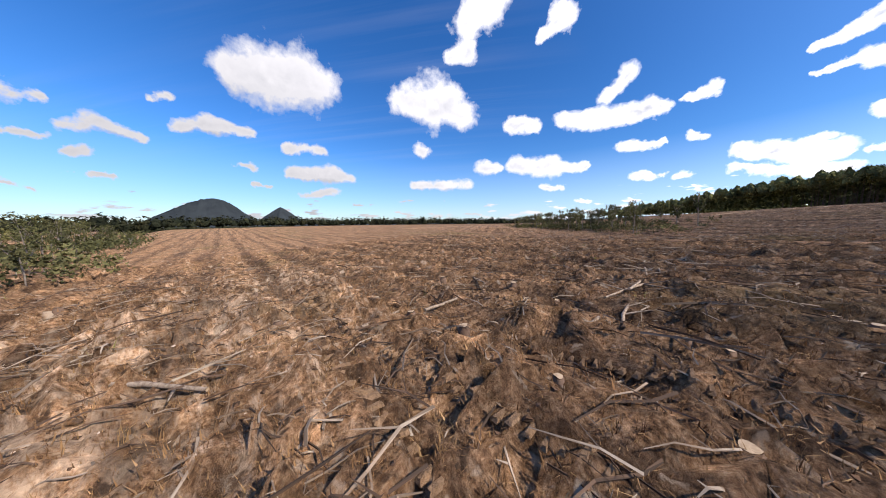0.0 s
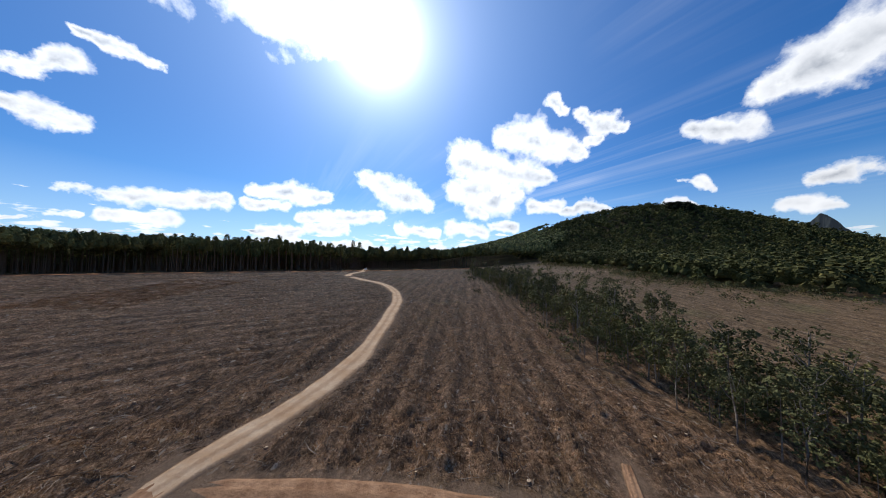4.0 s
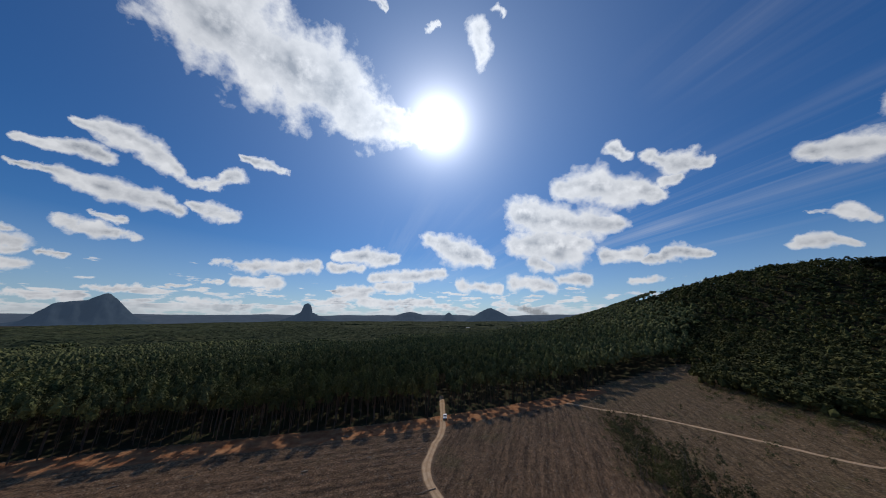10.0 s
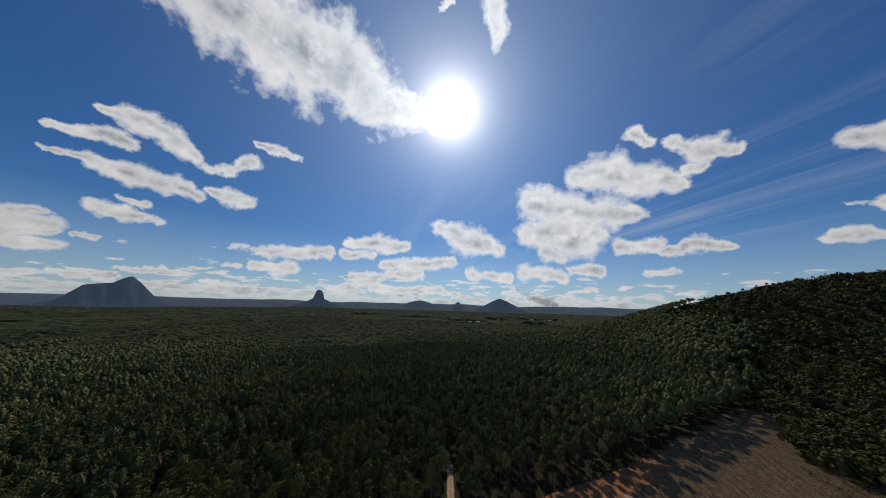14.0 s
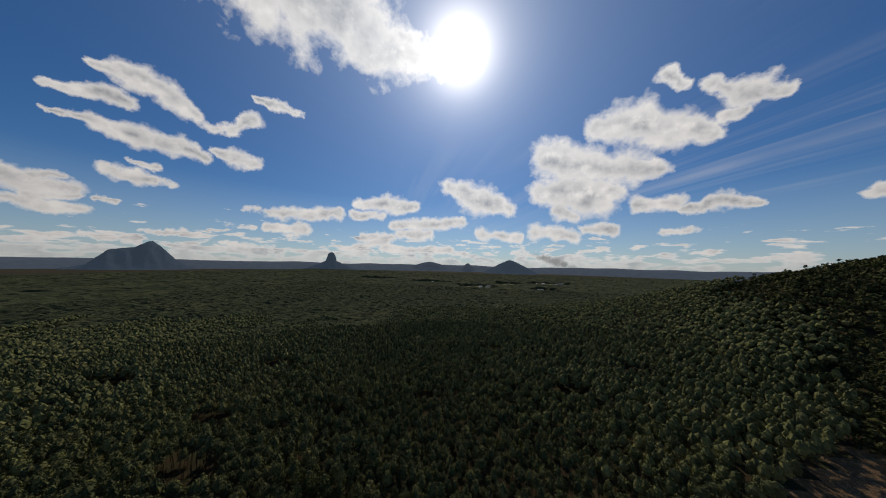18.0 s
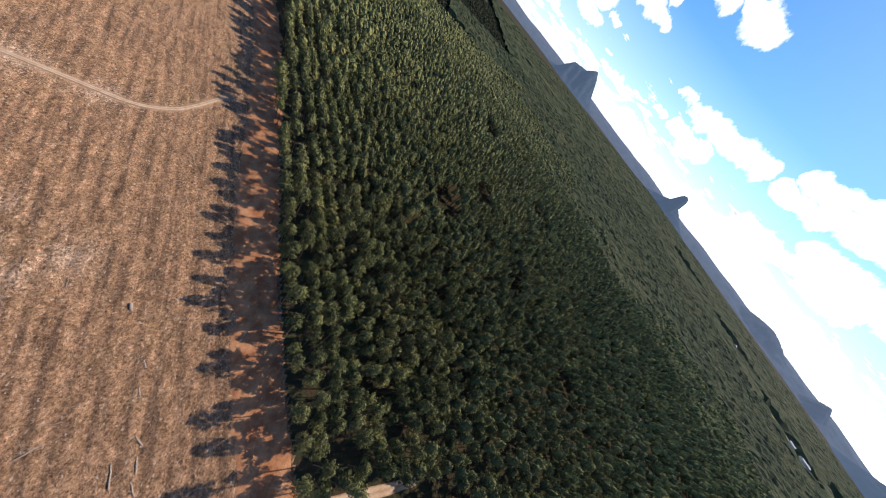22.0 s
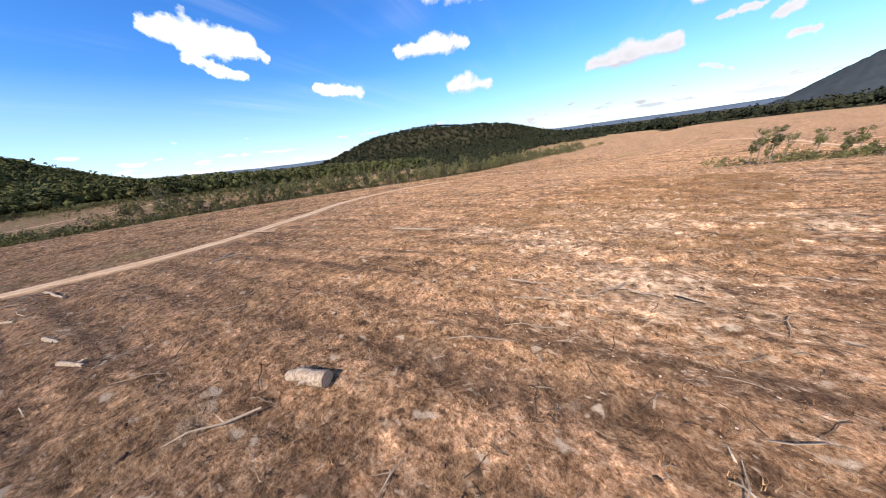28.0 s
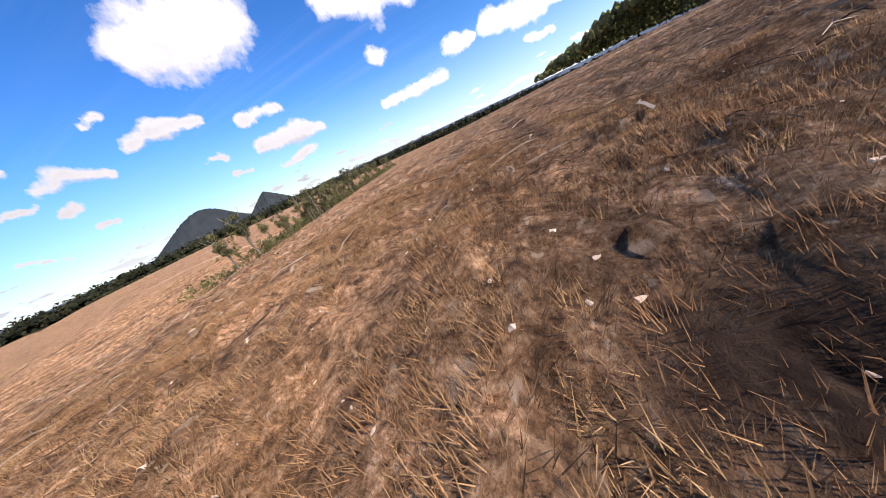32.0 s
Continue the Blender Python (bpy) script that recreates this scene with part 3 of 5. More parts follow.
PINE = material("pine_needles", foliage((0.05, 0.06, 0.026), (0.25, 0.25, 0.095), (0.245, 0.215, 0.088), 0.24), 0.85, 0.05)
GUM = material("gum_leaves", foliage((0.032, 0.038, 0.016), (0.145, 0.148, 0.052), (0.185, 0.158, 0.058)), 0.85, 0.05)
# gum leaves again, darkened in colour so sunlit far woods come out dimmer
FAR_GUM = material("dimmed_gum_leaves", foliage((0.017, 0.021, 0.013), (0.05, 0.054, 0.028), (0.068, 0.06, 0.03)), 0.9, 0.04)
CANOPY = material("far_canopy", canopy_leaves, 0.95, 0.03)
SCRUB = material("scrub_leaves", foliage((0.066, 0.07, 0.03), (0.215, 0.205, 0.08), (0.25, 0.21, 0.085)), 0.8, 0.08)
BARK = material("pine_bark", grainy((0.12, 0.075, 0.05), (0.2, 0.13, 0.09), 4.0), 0.9, 0.1)
PALE_BARK = material("pale_gum_bark", grainy((0.30, 0.26, 0.21), (0.13, 0.1, 0.08), 3.0), 0.85, 0.2)
DEADWOOD = material("dead_wood", grainy((0.42, 0.33, 0.24), (0.17, 0.115, 0.075), 9.0), 0.9, 0.15)
CUTWOOD = material("cut_wood", grainy((0.5, 0.37, 0.24), (0.36, 0.25, 0.15), 9.0), 0.8, 0.2)

# ---------------------------------------------------------------- land form
COEF = np.array([-4.1470, -3.4830, 5.6406, 0.5736, 0.9959, -0.3416, -1.2711, 0.0166, 0.6453, 0.9940])


def gully_x(y):
    """The middle of the wooded gully."""
    return np.interp(y, (-300, -180, -116, -78, -49, -20, 0, 34, 80, 145, 200), (20, 50, 66, 71, 67, 63, 62, 60, 66, 66, 70))


def edge_y(x):
    """The line of the pine forest's edge."""
    return 181 + 0.47 * x + 0.0006 * np.clip(x + 60, 0, 114) ** 2 + 0.27 * np.maximum(x - 54, 0) + 3 * np.sin(x / 45.0)


def hill_margin(y):
    """Where the gum forest of the hill begins."""
    return 172 + 0.45 * np.maximum(y - 250, 0) + 9 * np.sin(y / 23.0)


HILLS = [  # x, y, radius across, radius along, turn, height
    (595, 537, 178, 319, 1.31, 147),
    (700, -300, 130, 150, 0.4, 64), (570, -395, 90, 110, 0.0, 42), (440, -500, 140, 120, 0.0, 54)]


def land(x, y):
    x, y = np.asarray(x, float), np.asarray(y, float)
    u, v = np.tanh(x / 220) * 2.2, np.tanh((y - 60) / 220) * 2.2
    t = (np.ones_like(u), u, v, u * u, u * v, v * v, v ** 3, u * u * v, u ** 3, u * v * v)
    z = sum(c * k for c, k in zip(COEF, t))
    r = np.hypot(x + 40, y - 60)
    far = 1 / (1 + np.exp(-(r - 520) / 90))
    z = z * (1 - far) - 14 * far
    z = z - 3.5 * np.exp(-((x - gully_x(y)) / 12) ** 2) / (1 + np.exp((y - 190) / 20))
    s = np.clip(-((x + 50) * 0.851 + (y + 6) * 0.525) / 170, 0, 1)
    z = z - 4.5 * np.exp(-(np.hypot(x + 50 + 145 * s, y + 6 + 89 * s) / 30) ** 2)
    for hx, hy, a, b, turn, h in HILLS:
        p = (x - hx) * math.cos(turn) + (y - hy) * math.sin(turn)
        q = -(x - hx) * math.sin(turn) + (y - hy) * math.cos(turn)
        z = z + h * np.exp(-((p / a) ** 2 + (q / b) ** 2) * 0.8)
    return z


def smooth_path(points, step=2.0):
    """A Catmull-Rom line through the points."""
    p = [Vector(q) for q in points]
    p = [p[0] * 2 - p[1]] + p + [p[-1] * 2 - p[-2]]
    out = []
    for a, b, c, d in zip(p, p[1:], p[2:], p[3:]):
        k = max(2, int((c - b).length / step))
        for i in range(k):
            t = i / k
            out.append(0.5 * (2 * b + (c - a) * t + (2 * a - 5 * b + 4 * c - d) * t * t + (3 * b - a - 3 * c + d) * t ** 3))
    return np.array([tuple(q) for q in out + [p[-2]]])


MAIN_ROAD = smooth_path([(-24, 215), (-19, 185), (-17, 172), (-15.5, 156), (-17, 143), (-16, 126), (-5, 109), (4, 99), (11.5, 83), (14.5, 66), (14, 50), (12, 27), (8, 15),
                         (4, 8), (-3, -5), (-11, -18), (-28, -45), (-46, -100), (-50, -150), (-30, -220), (-10, -300)])
CROSS_ROAD = smooth_path([(2.5, 8.0), (5.5, 6.4), (10.3, 5.8), (14.2, 5.4), (18.2, 4.9), (23.1, 3.9), (26.4, 3.2), (30.0, 1.8), (33.2, 0.4), (35.8, -0.9), (38.6, -2.0), (42.0, -3.0), (47.6, -4.0), (53.6, -7.0)])
WEST_TRACK = smooth_path([(-146, 96), (-138, 94), (-130, 92), (-123.5, 89), (-118, 82), (-116, 69), (-113.5, 50), (-110.5, 27), (-98, 12)])
EAST_TRACK = smooth_path([(50, 208), (60, 206), (76, 199), (98, 183), (120, 166), (138, 152), (162, 150), (200, 152)])
RIDGE_TRACK = smooth_path([(-46, -104), (-66, -84), (-84, -54), (-100, -50)])
SPURS = [smooth_path(p_, 0.7) for p_ in (((15.7, 3.8), (15.9, 1.1)), ((25.9, 2.3), (25.5, -0.5), (25.3, -2.7)), ((33.4, 1.2), (35.0, 3.4), (36.7, 6.2)), ((37.7, -1.3), (39.5, 0.5), (41.4, 2.6)), ((37.9, -1.9), (37.5, -3.4), (37.6, -4.6)))]
TRACKS = [(MAIN_ROAD[MAIN_ROAD[:, 1] > 1.0], 3.2), (CROSS_ROAD, 2.3), (WEST_TRACK, 1.7), (EAST_TRACK, 2.2), (RIDGE_TRACK, 2.4)] + [(MAIN_ROAD[MAIN_ROAD[:, 1] < 22.0], 2.4)] + [(p_, 0.9) for p_ in SPURS]
ROAD_POINTS = np.concatenate([t[:, :2] for t, _ in TRACKS])


def road_gap(x, y):
    """Distance to the nearest track."""
    d = np.full(np.shape(x), 99.0)
    for px, py in ROAD_POINTS:
        d = np.minimum(d, np.hypot(x - px, y - py))
    return d


def link(name, verts, faces, mat, smooth=False, parent=None):
    me = bpy.data.meshes.new(name)
    verts, faces = np.asarray(verts, np.float32), np.asarray(faces, np.int32)
    me.vertices.add(len(verts))
    me.vertices.foreach_set("co", verts.ravel())
    k = faces.shape[1]
    me.loops.add(faces.size)
    me.loops.foreach_set("vertex_index", faces.ravel())
    me.polygons.add(len(faces))
    me.polygons.foreach_set("loop_start", np.arange(0, faces.size, k, dtype=np.int32))
    me.polygons.foreach_set("use_smooth", np.full(len(faces), smooth))
    me.update(calc_edges=True)
    for m in (mat if isinstance(mat, (list, tuple)) else [mat]):
        me.materials.append(m)
    ob = new(name, me)
    if parent is not None:
        ob.parent = parent
    return ob


def spread(lo, hi, step, out, grow):
    a = list(np.arange(lo, hi + step / 2, step))
    s, p = step, hi
    while p < out:
        s *= grow
        p += s
        a.append(min(p, out))
    s, p, left = step, lo, []
    while p > -out:
        s *= grow
        p -= s
        left.append(max(p, -out))
    return np.array(left[::-1] + a)


gx, gy = spread(-170, 75, 1.0, 4900, 1.09), spread(-60, 195, 1.0, 4900, 1.09)
gx = np.unique(np.round(np.concatenate([gx, np.arange(2, 46, 0.55), np.arange(-68, -44, 0.55)]), 2))
gy = np.unique(np.round(np.concatenate([gy, np.arange(-40, 14, 0.55), np.arange(64, 100, 0.55)]), 2))
gx, gy = gx[np.append(True, np.diff(gx) > 0.14)], gy[np.append(True, np.diff(gy) > 0.14)]
X, Y = np.meshgrid(gx, gy)
rough_noise = np.random.RandomState(3)
Z = land(X, Y)
inside = (np.abs(X + 48) < 124) & (np.abs(Y - 68) < 129)
gap = np.full(X.shape, 99.0)
gap[inside] = road_gap(X[inside], Y[inside])
track_gap = np.full(X.shape, 20.0, np.float32)
for path_, width_ in TRACKS:
    lo_, hi_ = path_[:, :2].min(0) - 6, path_[:, :2].max(0) + 6
    near_ = inside & (X > lo_[0]) & (X < hi_[0]) & (Y > lo_[1]) & (Y < hi_[1])
    d_ = np.full(int(near_.sum()), 20.0)
    for px, py in path_[:, :2]:
        d_ = np.minimum(d_, np.hypot(X[near_] - px, Y[near_] - py))
    track_gap[near_] = np.minimum(track_gap[near_], d_ - width_ / 2)
gap = np.minimum(gap, np.where(Y > edge_y(X) - 10.5, 1.0, 99.0))
across = np.where(X > 14 + np.minimum(Y - 60, 0) * 0.4 - 31 * np.clip((Y - 70) / 60, 0, 1), Y * 0.21 - X * 0.978, Y * ROW_DIR[0] - X * ROW_DIR[1])
bumps = np.where(X > -2, 0.21, 0.13) * np.sin(across * 2 * np.pi / 4.1 + 0.6 * np.sin(X / 9) + 0.5 * np.sin(Y / 13)) + np.where((X > -10) & (Y < 60), 0.19, 0.10) * rough_noise.randn(*X.shape)
Z = Z + np.where(inside, bumps * np.clip((gap - 1.6) / 2.0, 0, 1), 0) - np.where(gap < 3.0, 0.12, 0)
idx = np.arange(X.size).reshape(X.shape)
quads = np.stack([idx[:-1, :-1], idx[:-1, 1:], idx[1:, 1:], idx[1:, :-1]], -1).reshape(-1, 4)
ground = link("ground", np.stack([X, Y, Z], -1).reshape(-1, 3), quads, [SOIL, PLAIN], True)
cx, cy = X[:-1, :-1].ravel(), Y[:-1, :-1].ravel()
wood = (cy > edge_y(cx) + 4) | (np.hypot(cx + 60, cy - 20) > 420)
ground.data.polygons.foreach_set("material_index", wood.astype(np.int32))
ground.data.attributes.new("track_gap", "FLOAT", "POINT").data.foreach_set("value", track_gap.ravel())
tagged(ground, "cleared brown field with stubble and bare soil, woodland beyond", "ground", kind="structure")


def surface(x, y):
    """Height of the ploughed ground, furrows and lumps included."""
    i, j = np.clip(np.searchsorted(gx, x) - 1, 0, len(gx) - 2), np.clip(np.searchsorted(gy, y) - 1, 0, len(gy) - 2)
    a, b = (x - gx[i]) / (gx[i + 1] - gx[i]), (y - gy[j]) / (gy[j + 1] - gy[j])
    return (Z[j, i] * (1 - a) + Z[j, i + 1] * a) * (1 - b) + (Z[j + 1, i] * (1 - a) + Z[j + 1, i + 1] * a) * b


def strip(name, path, width, mat, lift, label):
    """A track laid over the land: two ruts, a crown between them and sides that wander and sink away."""
    t = np.gradient(path[:, :2], axis=0)
    t /= np.linalg.norm(t, axis=1)[:, None]
    nrm = np.stack([-t[:, 1], t[:, 0]], 1)
    cut = (-1.0, -0.86, -0.6, -0.42, -0.2, 0.0, 0.2, 0.42, 0.6, 0.86, 1.0)
    drop = (-0.3, -0.06, -0.02, -0.07, -0.03, 0.01, -0.03, -0.07, -0.02, -0.06, -0.3)
    verts, n, wear = [], len(cut), []
    for j, (p, q) in enumerate(zip(path[:, :2], nrm)):
        end = min(1.0, (0.35 if len(path) > 20 else 0.8) + 0.25 * min(j, len(path) - 1 - j))
        wl, wr = (end * width / 2 * (1.02 + 0.22 * noise.noise((p[0] * 0.16, p[1] * 0.16, k_)) + 0.2 * noise.noise((p[0] * 0.6, p[1] * 0.6, k_))) for k_ in (1.5, 7.5))
        for s_, low in zip(cut, drop):
            o = p + q * (s_ * (wl if s_ < 0 else wr))
            verts.append((*o, float(land(*o)) + lift + low - (0.6 if len(path) > 20 else 0.1) * (1 - end)))
            wear.append(abs(s_))
    i = np.arange((len(path) - 1) * n).reshape(-1, n)[:, :-1].ravel()
    ob = link(name, verts, np.stack([i, i + 1, i + n + 1, i + n], 1), mat, True)
    ob.data.attributes.new("wear", "FLOAT", "POINT").data.foreach_set("value", wear)
    return tagged(ob, label, "dirt road", kind="structure")


for k, (p, w) in enumerate(TRACKS):
    strip("road", p, w, CLAY if k == 1 or k > 4 else SAND, 0.10 + 0.012 * k if k < 5 and k != 1 else -0.03 + 0.006 * k, "pale sandy vehicle track with two worn ruts")
ex = np.linspace(-420, 90, 256)
strip("firebreak", np.stack([ex, edge_y(ex) - 3.2, 0 * ex], 1), 13.0, RED, 0.06, "strip of bare red earth along the pine forest edge")

# ---------------------------------------------------------------- trees


def rotz(v, a):
    c, s = np.cos(a), np.sin(a)
    return np.stack([v[..., 0] * c - v[..., 1] * s, v[..., 0] * s + v[..., 1] * c, v[..., 2] + 0 * c], -1)


def tris_at(centres, size, rs, out, jitter=0.55, thin=1.0):
    """Small leaf triangles round the given centres, that face outwards more or less."""
    n = len(centres)
    w = out + jitter * rs.randn(n, 3)
    w /= np.linalg.norm(w, axis=1)[:, None] + 1e-6
    p = np.cross(w, rs.randn(n, 3))
    p /= np.linalg.norm(p, axis=1)[:, None] + 1e-6
    q = np.cross(w, p)
    size = np.asarray(size).reshape(-1, 1)
    q = q * thin
    return np.stack([centres + p * size, centres - p * size * 0.5 + q * size * 0.87, centres - p * size * 0.5 - q * size * 0.87], 1).reshape(-1, 3)


def dome(rs, bottom, height, width, sides=7, levels=2, jit=0.16, at=(0.0, 0.0)):
    """A closed, uneven crown: rings of leaf mass that narrow to a tip."""
    rings = []
    for k in range(levels):
        h = k / levels
        a = (np.arange(sides) + 0.5 * (k % 2)) * 6.283 / sides
        r = width * (0.78 if k == 0 else math.sqrt(1 - h ** 1.7)) * (1 + jit * rs.randn(sides))
        z = bottom + (height - bottom) * (h + 0.35 * jit * rs.randn(sides))
        rings.append(np.stack([at[0] + r * np.cos(a), at[1] + r * np.sin(a), z], -1))
    tip = np.array([at[0] + 0.1 * width * rs.randn(), at[1] + 0.1 * width * rs.randn(), height])
    t = []
    for lo, hi in zip(rings, rings[1:]):
        for k in range(sides):
            k2 = (k + 1) % sides
            t += [lo[k], lo[k2], hi[k], lo[k2], hi[k2], hi[k]]
    for k in range(sides):
        t += [rings[-1][k], rings[-1][(k + 1) % sides], tip]
    return np.array(t)


def pine_crown(rs, tufts, size, height=20.0, bottom=12.4, width=2.5, clumps=30, thin=1.0, jitter=0.55):
    """A ragged, domed pine crown: leaf triangles set round many small clumps."""
    h = (np.arange(clumps) + rs.rand(clumps)) / clumps
    z = bottom + (height - bottom - 0.8) * h
    r = width * np.clip(1.05 * np.sqrt(1 - h ** 1.6), 0.05, 1) * (0.5 + 0.5 * rs.rand(clumps))
    a = np.arange(clumps) * 2.4 + rs.rand(clumps)
    c = np.stack([r * np.cos(a), r * np.sin(a), z], -1)
    k = rs.randint(clumps, size=tufts)
    d = rs.randn(tufts, 3)
    d /= np.linalg.norm(d, axis=1)[:, None]
    p = c[k] + d * np.array([1.0, 1.0, 0.75]) * (0.95 * (0.6 + 0.5 * rs.rand(clumps))[k] * (0.6 + 0.45 * rs.rand(tufts)))[:, None] * width / 2.9
    up = c[k] * np.array([0.35, 0.35, 0])
    return tris_at(p, size * (0.7 + 0.6 * rs.rand(tufts)), rs, d + up, jitter, thin)


def tube(path, radii, sides=6):
    """A round limb along a path: vertices and quads."""
    path = np.asarray(path, float)
    verts, faces = [], []
    for i, (p, r) in enumerate(zip(path, radii)):
        d = Vector(path[min(i + 1, len(path) - 1)] - path[max(i - 1, 0)]).normalized()
        q = d.to_track_quat("Z", "Y")
        for k in range(sides):
            a = 6.283 * k / sides
            verts.append(tuple(Vector(p) + q @ Vector((r * math.cos(a), r * math.sin(a), 0))))
    for i in range(len(path) - 1):
        for k in range(sides):
            k2 = (k + 1) % sides
            faces.append((i * sides + k, i * sides + k2, (i + 1) * sides + k2, (i + 1) * sides + k))
    return np.array(verts), np.array(faces)


def merged(name, template, places, angles, scales, mat, parent=None):
    """Many copies of triangle templates in one mesh."""
    out = []
    for k, t in enumerate(template):
        sel = np.arange(len(places)) % len(template) == k
        v = rotz(t[None], angles[sel][:, None]) * scales[sel][:, None, :]
        out.append((v + places[sel][:, None, :]).reshape(-1, 3))
    v = np.concatenate(out)
    return link(name, v, np.arange(len(v)).reshape(-1, 3), mat, False, parent)


rs = np.random.RandomState(11)
# planting grid, along and across the rows
ROW = np.array([0.905, 0.425])
CRS = np.array([-0.425, 0.905])
U, V = np.meshgrid(np.arange(-560, 520, 3.7), np.arange(0, 560, 5.0))
P = np.array([-17.0, 175.0]) + U[..., None] * ROW + V[..., None] * CRS
P = P.reshape(-1, 2) + rs.uniform(-0.7, 0.7, (U.size, 2))
keep = (P[:, 1] > edge_y(P[:, 0]) + 0.5) & (rs.rand(len(P)) > 0.12)
keep &= P[:, 0] < hill_margin(P[:, 1]) + 25 * np.sin(P[:, 1] / 31.0) + 10 + rs.uniform(-14, 30, len(P))
main_gap = np.full(len(P), 99.0)
for px, py in MAIN_ROAD[:30]:
    main_gap = np.minimum(main_gap, np.hypot(P[:, 0] - px, P[:, 1] - py))
keep &= main_gap > 3.2
keep &= V.ravel() < 470 + 50 * np.sin(U.ravel() / 61.0) + 40 * np.sin(U.ravel() / 23.0 + 1) + 40 * np.sin(U.ravel() / 140.0) + rs.uniform(-40, 40, U.size)
GAPS = [(-150, 205, 9), (-190, 240, 8), (-118, 262, 7), (-60, 300, 8), (40, 330, 9), (-230, 330, 12), (-20, 420, 10), (110, 380, 10), (-320, 260, 12)]
for gx_, gy_, gr in GAPS:
    keep &= np.hypot((P[:, 0] - gx_) * 0.55, P[:, 1] - gy_) > gr
keep &= (P[:, 1] > edge_y(P[:, 0]) + 14) | (rs.rand(len(P)) > 0.1)
P = P[keep]
PZ = land(P[:, 0], P[:, 1])
dist = np.hypot(P[:, 0] + 72, P[:, 1] - 168)
order = np.argsort(dist)
near_i, mid_i, far_i, last_i = order[:300], order[300:3000], order[3000:10500], order[10500:]
near_i = near_i[np.argsort(np.hypot(P[near_i, 0] + 86, P[near_i, 1] - 149))]
ang, hs = rs.rand(len(P)) * 6.283, 0.86 + 0.3 * rs.rand(len(P)) + 0.07 * np.sin(P[:, 0] / 37 + 2 * np.sin(P[:, 1] / 53)) - 0.08 * (np.sin(P[:, 0] / 90 + P[:, 1] / 140) > 0.7)
place = np.column_stack([P, PZ - 0.2])
scl = np.stack([hs * (0.9 + 0.3 * rs.rand(len(P))), hs * (0.9 + 0.3 * rs.rand(len(P))), hs], 1)

pines = []
for k in range(8):
    q = np.random.RandomState(40 + k)
    top = new("pine_tree")
    tv, tf = tube([(0, 0, -0.5), (0.1, 0, 5), (-0.05, 0.1, 11), (0, 0, 19.3)], [0.24, 0.2, 0.14, 0.03])
    link("trunk", tv, tf, BARK, True, top)
    close = k < 4
    c = np.concatenate([dome(q, 13.0, 17.0, 0.25 if close else 0.8, 7, 3), pine_crown(q, 8000 if close else 1000, 0.21 if close else 0.38, width=2.6, bottom=12.6, clumps=34, thin=0.24 if close else 0.45, jitter=0.3)])
    link("crown", c, np.arange(len(c)).reshape(-1, 3), PINE, False, top)
    tagged(top, "tall plantation pine with a narrow ragged green crown", "tree", "pines of the plantation")
    pines.append(top)
for n_, i in enumerate(near_i):
    f = 1.0 + 0.12 * math.sin(i * 1.7)
    m = Matrix.LocRotScale(place[i], Euler((0, 0, ang[i])), (f, f, hs[i]))
    k = n_ % 4 + (0 if n_ < 30 else 4)
    if n_ < 4 or 30 <= n_ < 34:
        pines[k].matrix_basis = m
    else:
        copy_thing(pines[k], m)
mid_a, mid_b = mid_i[:1100], mid_i[1100:]
mid_t = []
for k in range(12):
    q = np.random.RandomState(60 + k)
    rich = k < 6
    mid_t.append(np.concatenate([dome(q, 14.4, 19.2, 1.75 if rich else 1.95, 7, 3), pine_crown(q, 260 if rich else 120, 0.44 if rich else 0.56, width=2.6, bottom=13.4, jitter=0.2, clumps=30, thin=0.55 if rich else 0.65)]))
far_t = [np.concatenate([dome(np.random.RandomState(80 + k), 14.6, 19.8, 2.1, 6, 3, 0.22), pine_crown(np.random.RandomState(180 + k), 18, 0.7, width=2.5, clumps=18, thin=0.75, jitter=0.2)]) for k in range(7)]
last_t = [np.concatenate([dome(np.random.RandomState(90 + k), 15.8, 19.8, 2.35, 6, 2, 0.25)]) for k in range(7)]
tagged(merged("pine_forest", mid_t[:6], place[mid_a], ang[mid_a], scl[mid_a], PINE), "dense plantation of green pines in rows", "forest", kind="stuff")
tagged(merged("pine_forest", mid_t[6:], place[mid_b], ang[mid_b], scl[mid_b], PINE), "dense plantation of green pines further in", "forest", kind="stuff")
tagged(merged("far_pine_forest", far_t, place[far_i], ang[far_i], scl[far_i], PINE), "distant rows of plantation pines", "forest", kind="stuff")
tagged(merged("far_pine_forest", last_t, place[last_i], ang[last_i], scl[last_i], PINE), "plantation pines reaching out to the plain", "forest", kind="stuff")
stem = np.array([(-.18, 0, 0), (.18, 0, 0), (0, 0, 13), (0, -.18, 0), (0, .18, 0), (0, 0, 13)], float)
tagged(merged("pine_stems", [stem], place[mid_i], ang[mid_i], scl[mid_i], BARK), "brown trunks inside the pine plantation", "forest", kind="stuff")


def gum_crown(rs, tufts, size, height=9.0, width=3.2, clumps=7, jitter=0.55):
    """A loose gum crown: leaf triangles in several clumps."""
    c = rs.randn(clumps, 3) * np.array([width * 0.45, width * 0.45, height * 0.13]) + np.array([0, 0, height * 0.74])
    k = rs.randint(clumps, size=tufts)
    d = rs.randn(tufts, 3)
    d /= np.linalg.norm(d, axis=1)[:, None]
    p = c[k] + d * (width * 0.36) * (0.55 + 0.5 * rs.rand(tufts))[:, None]
    return tris_at(p, size * (0.7 + 0.6 * rs.rand(tufts)), rs, d + np.array([0.0, 0.0, 0.25]), jitter)


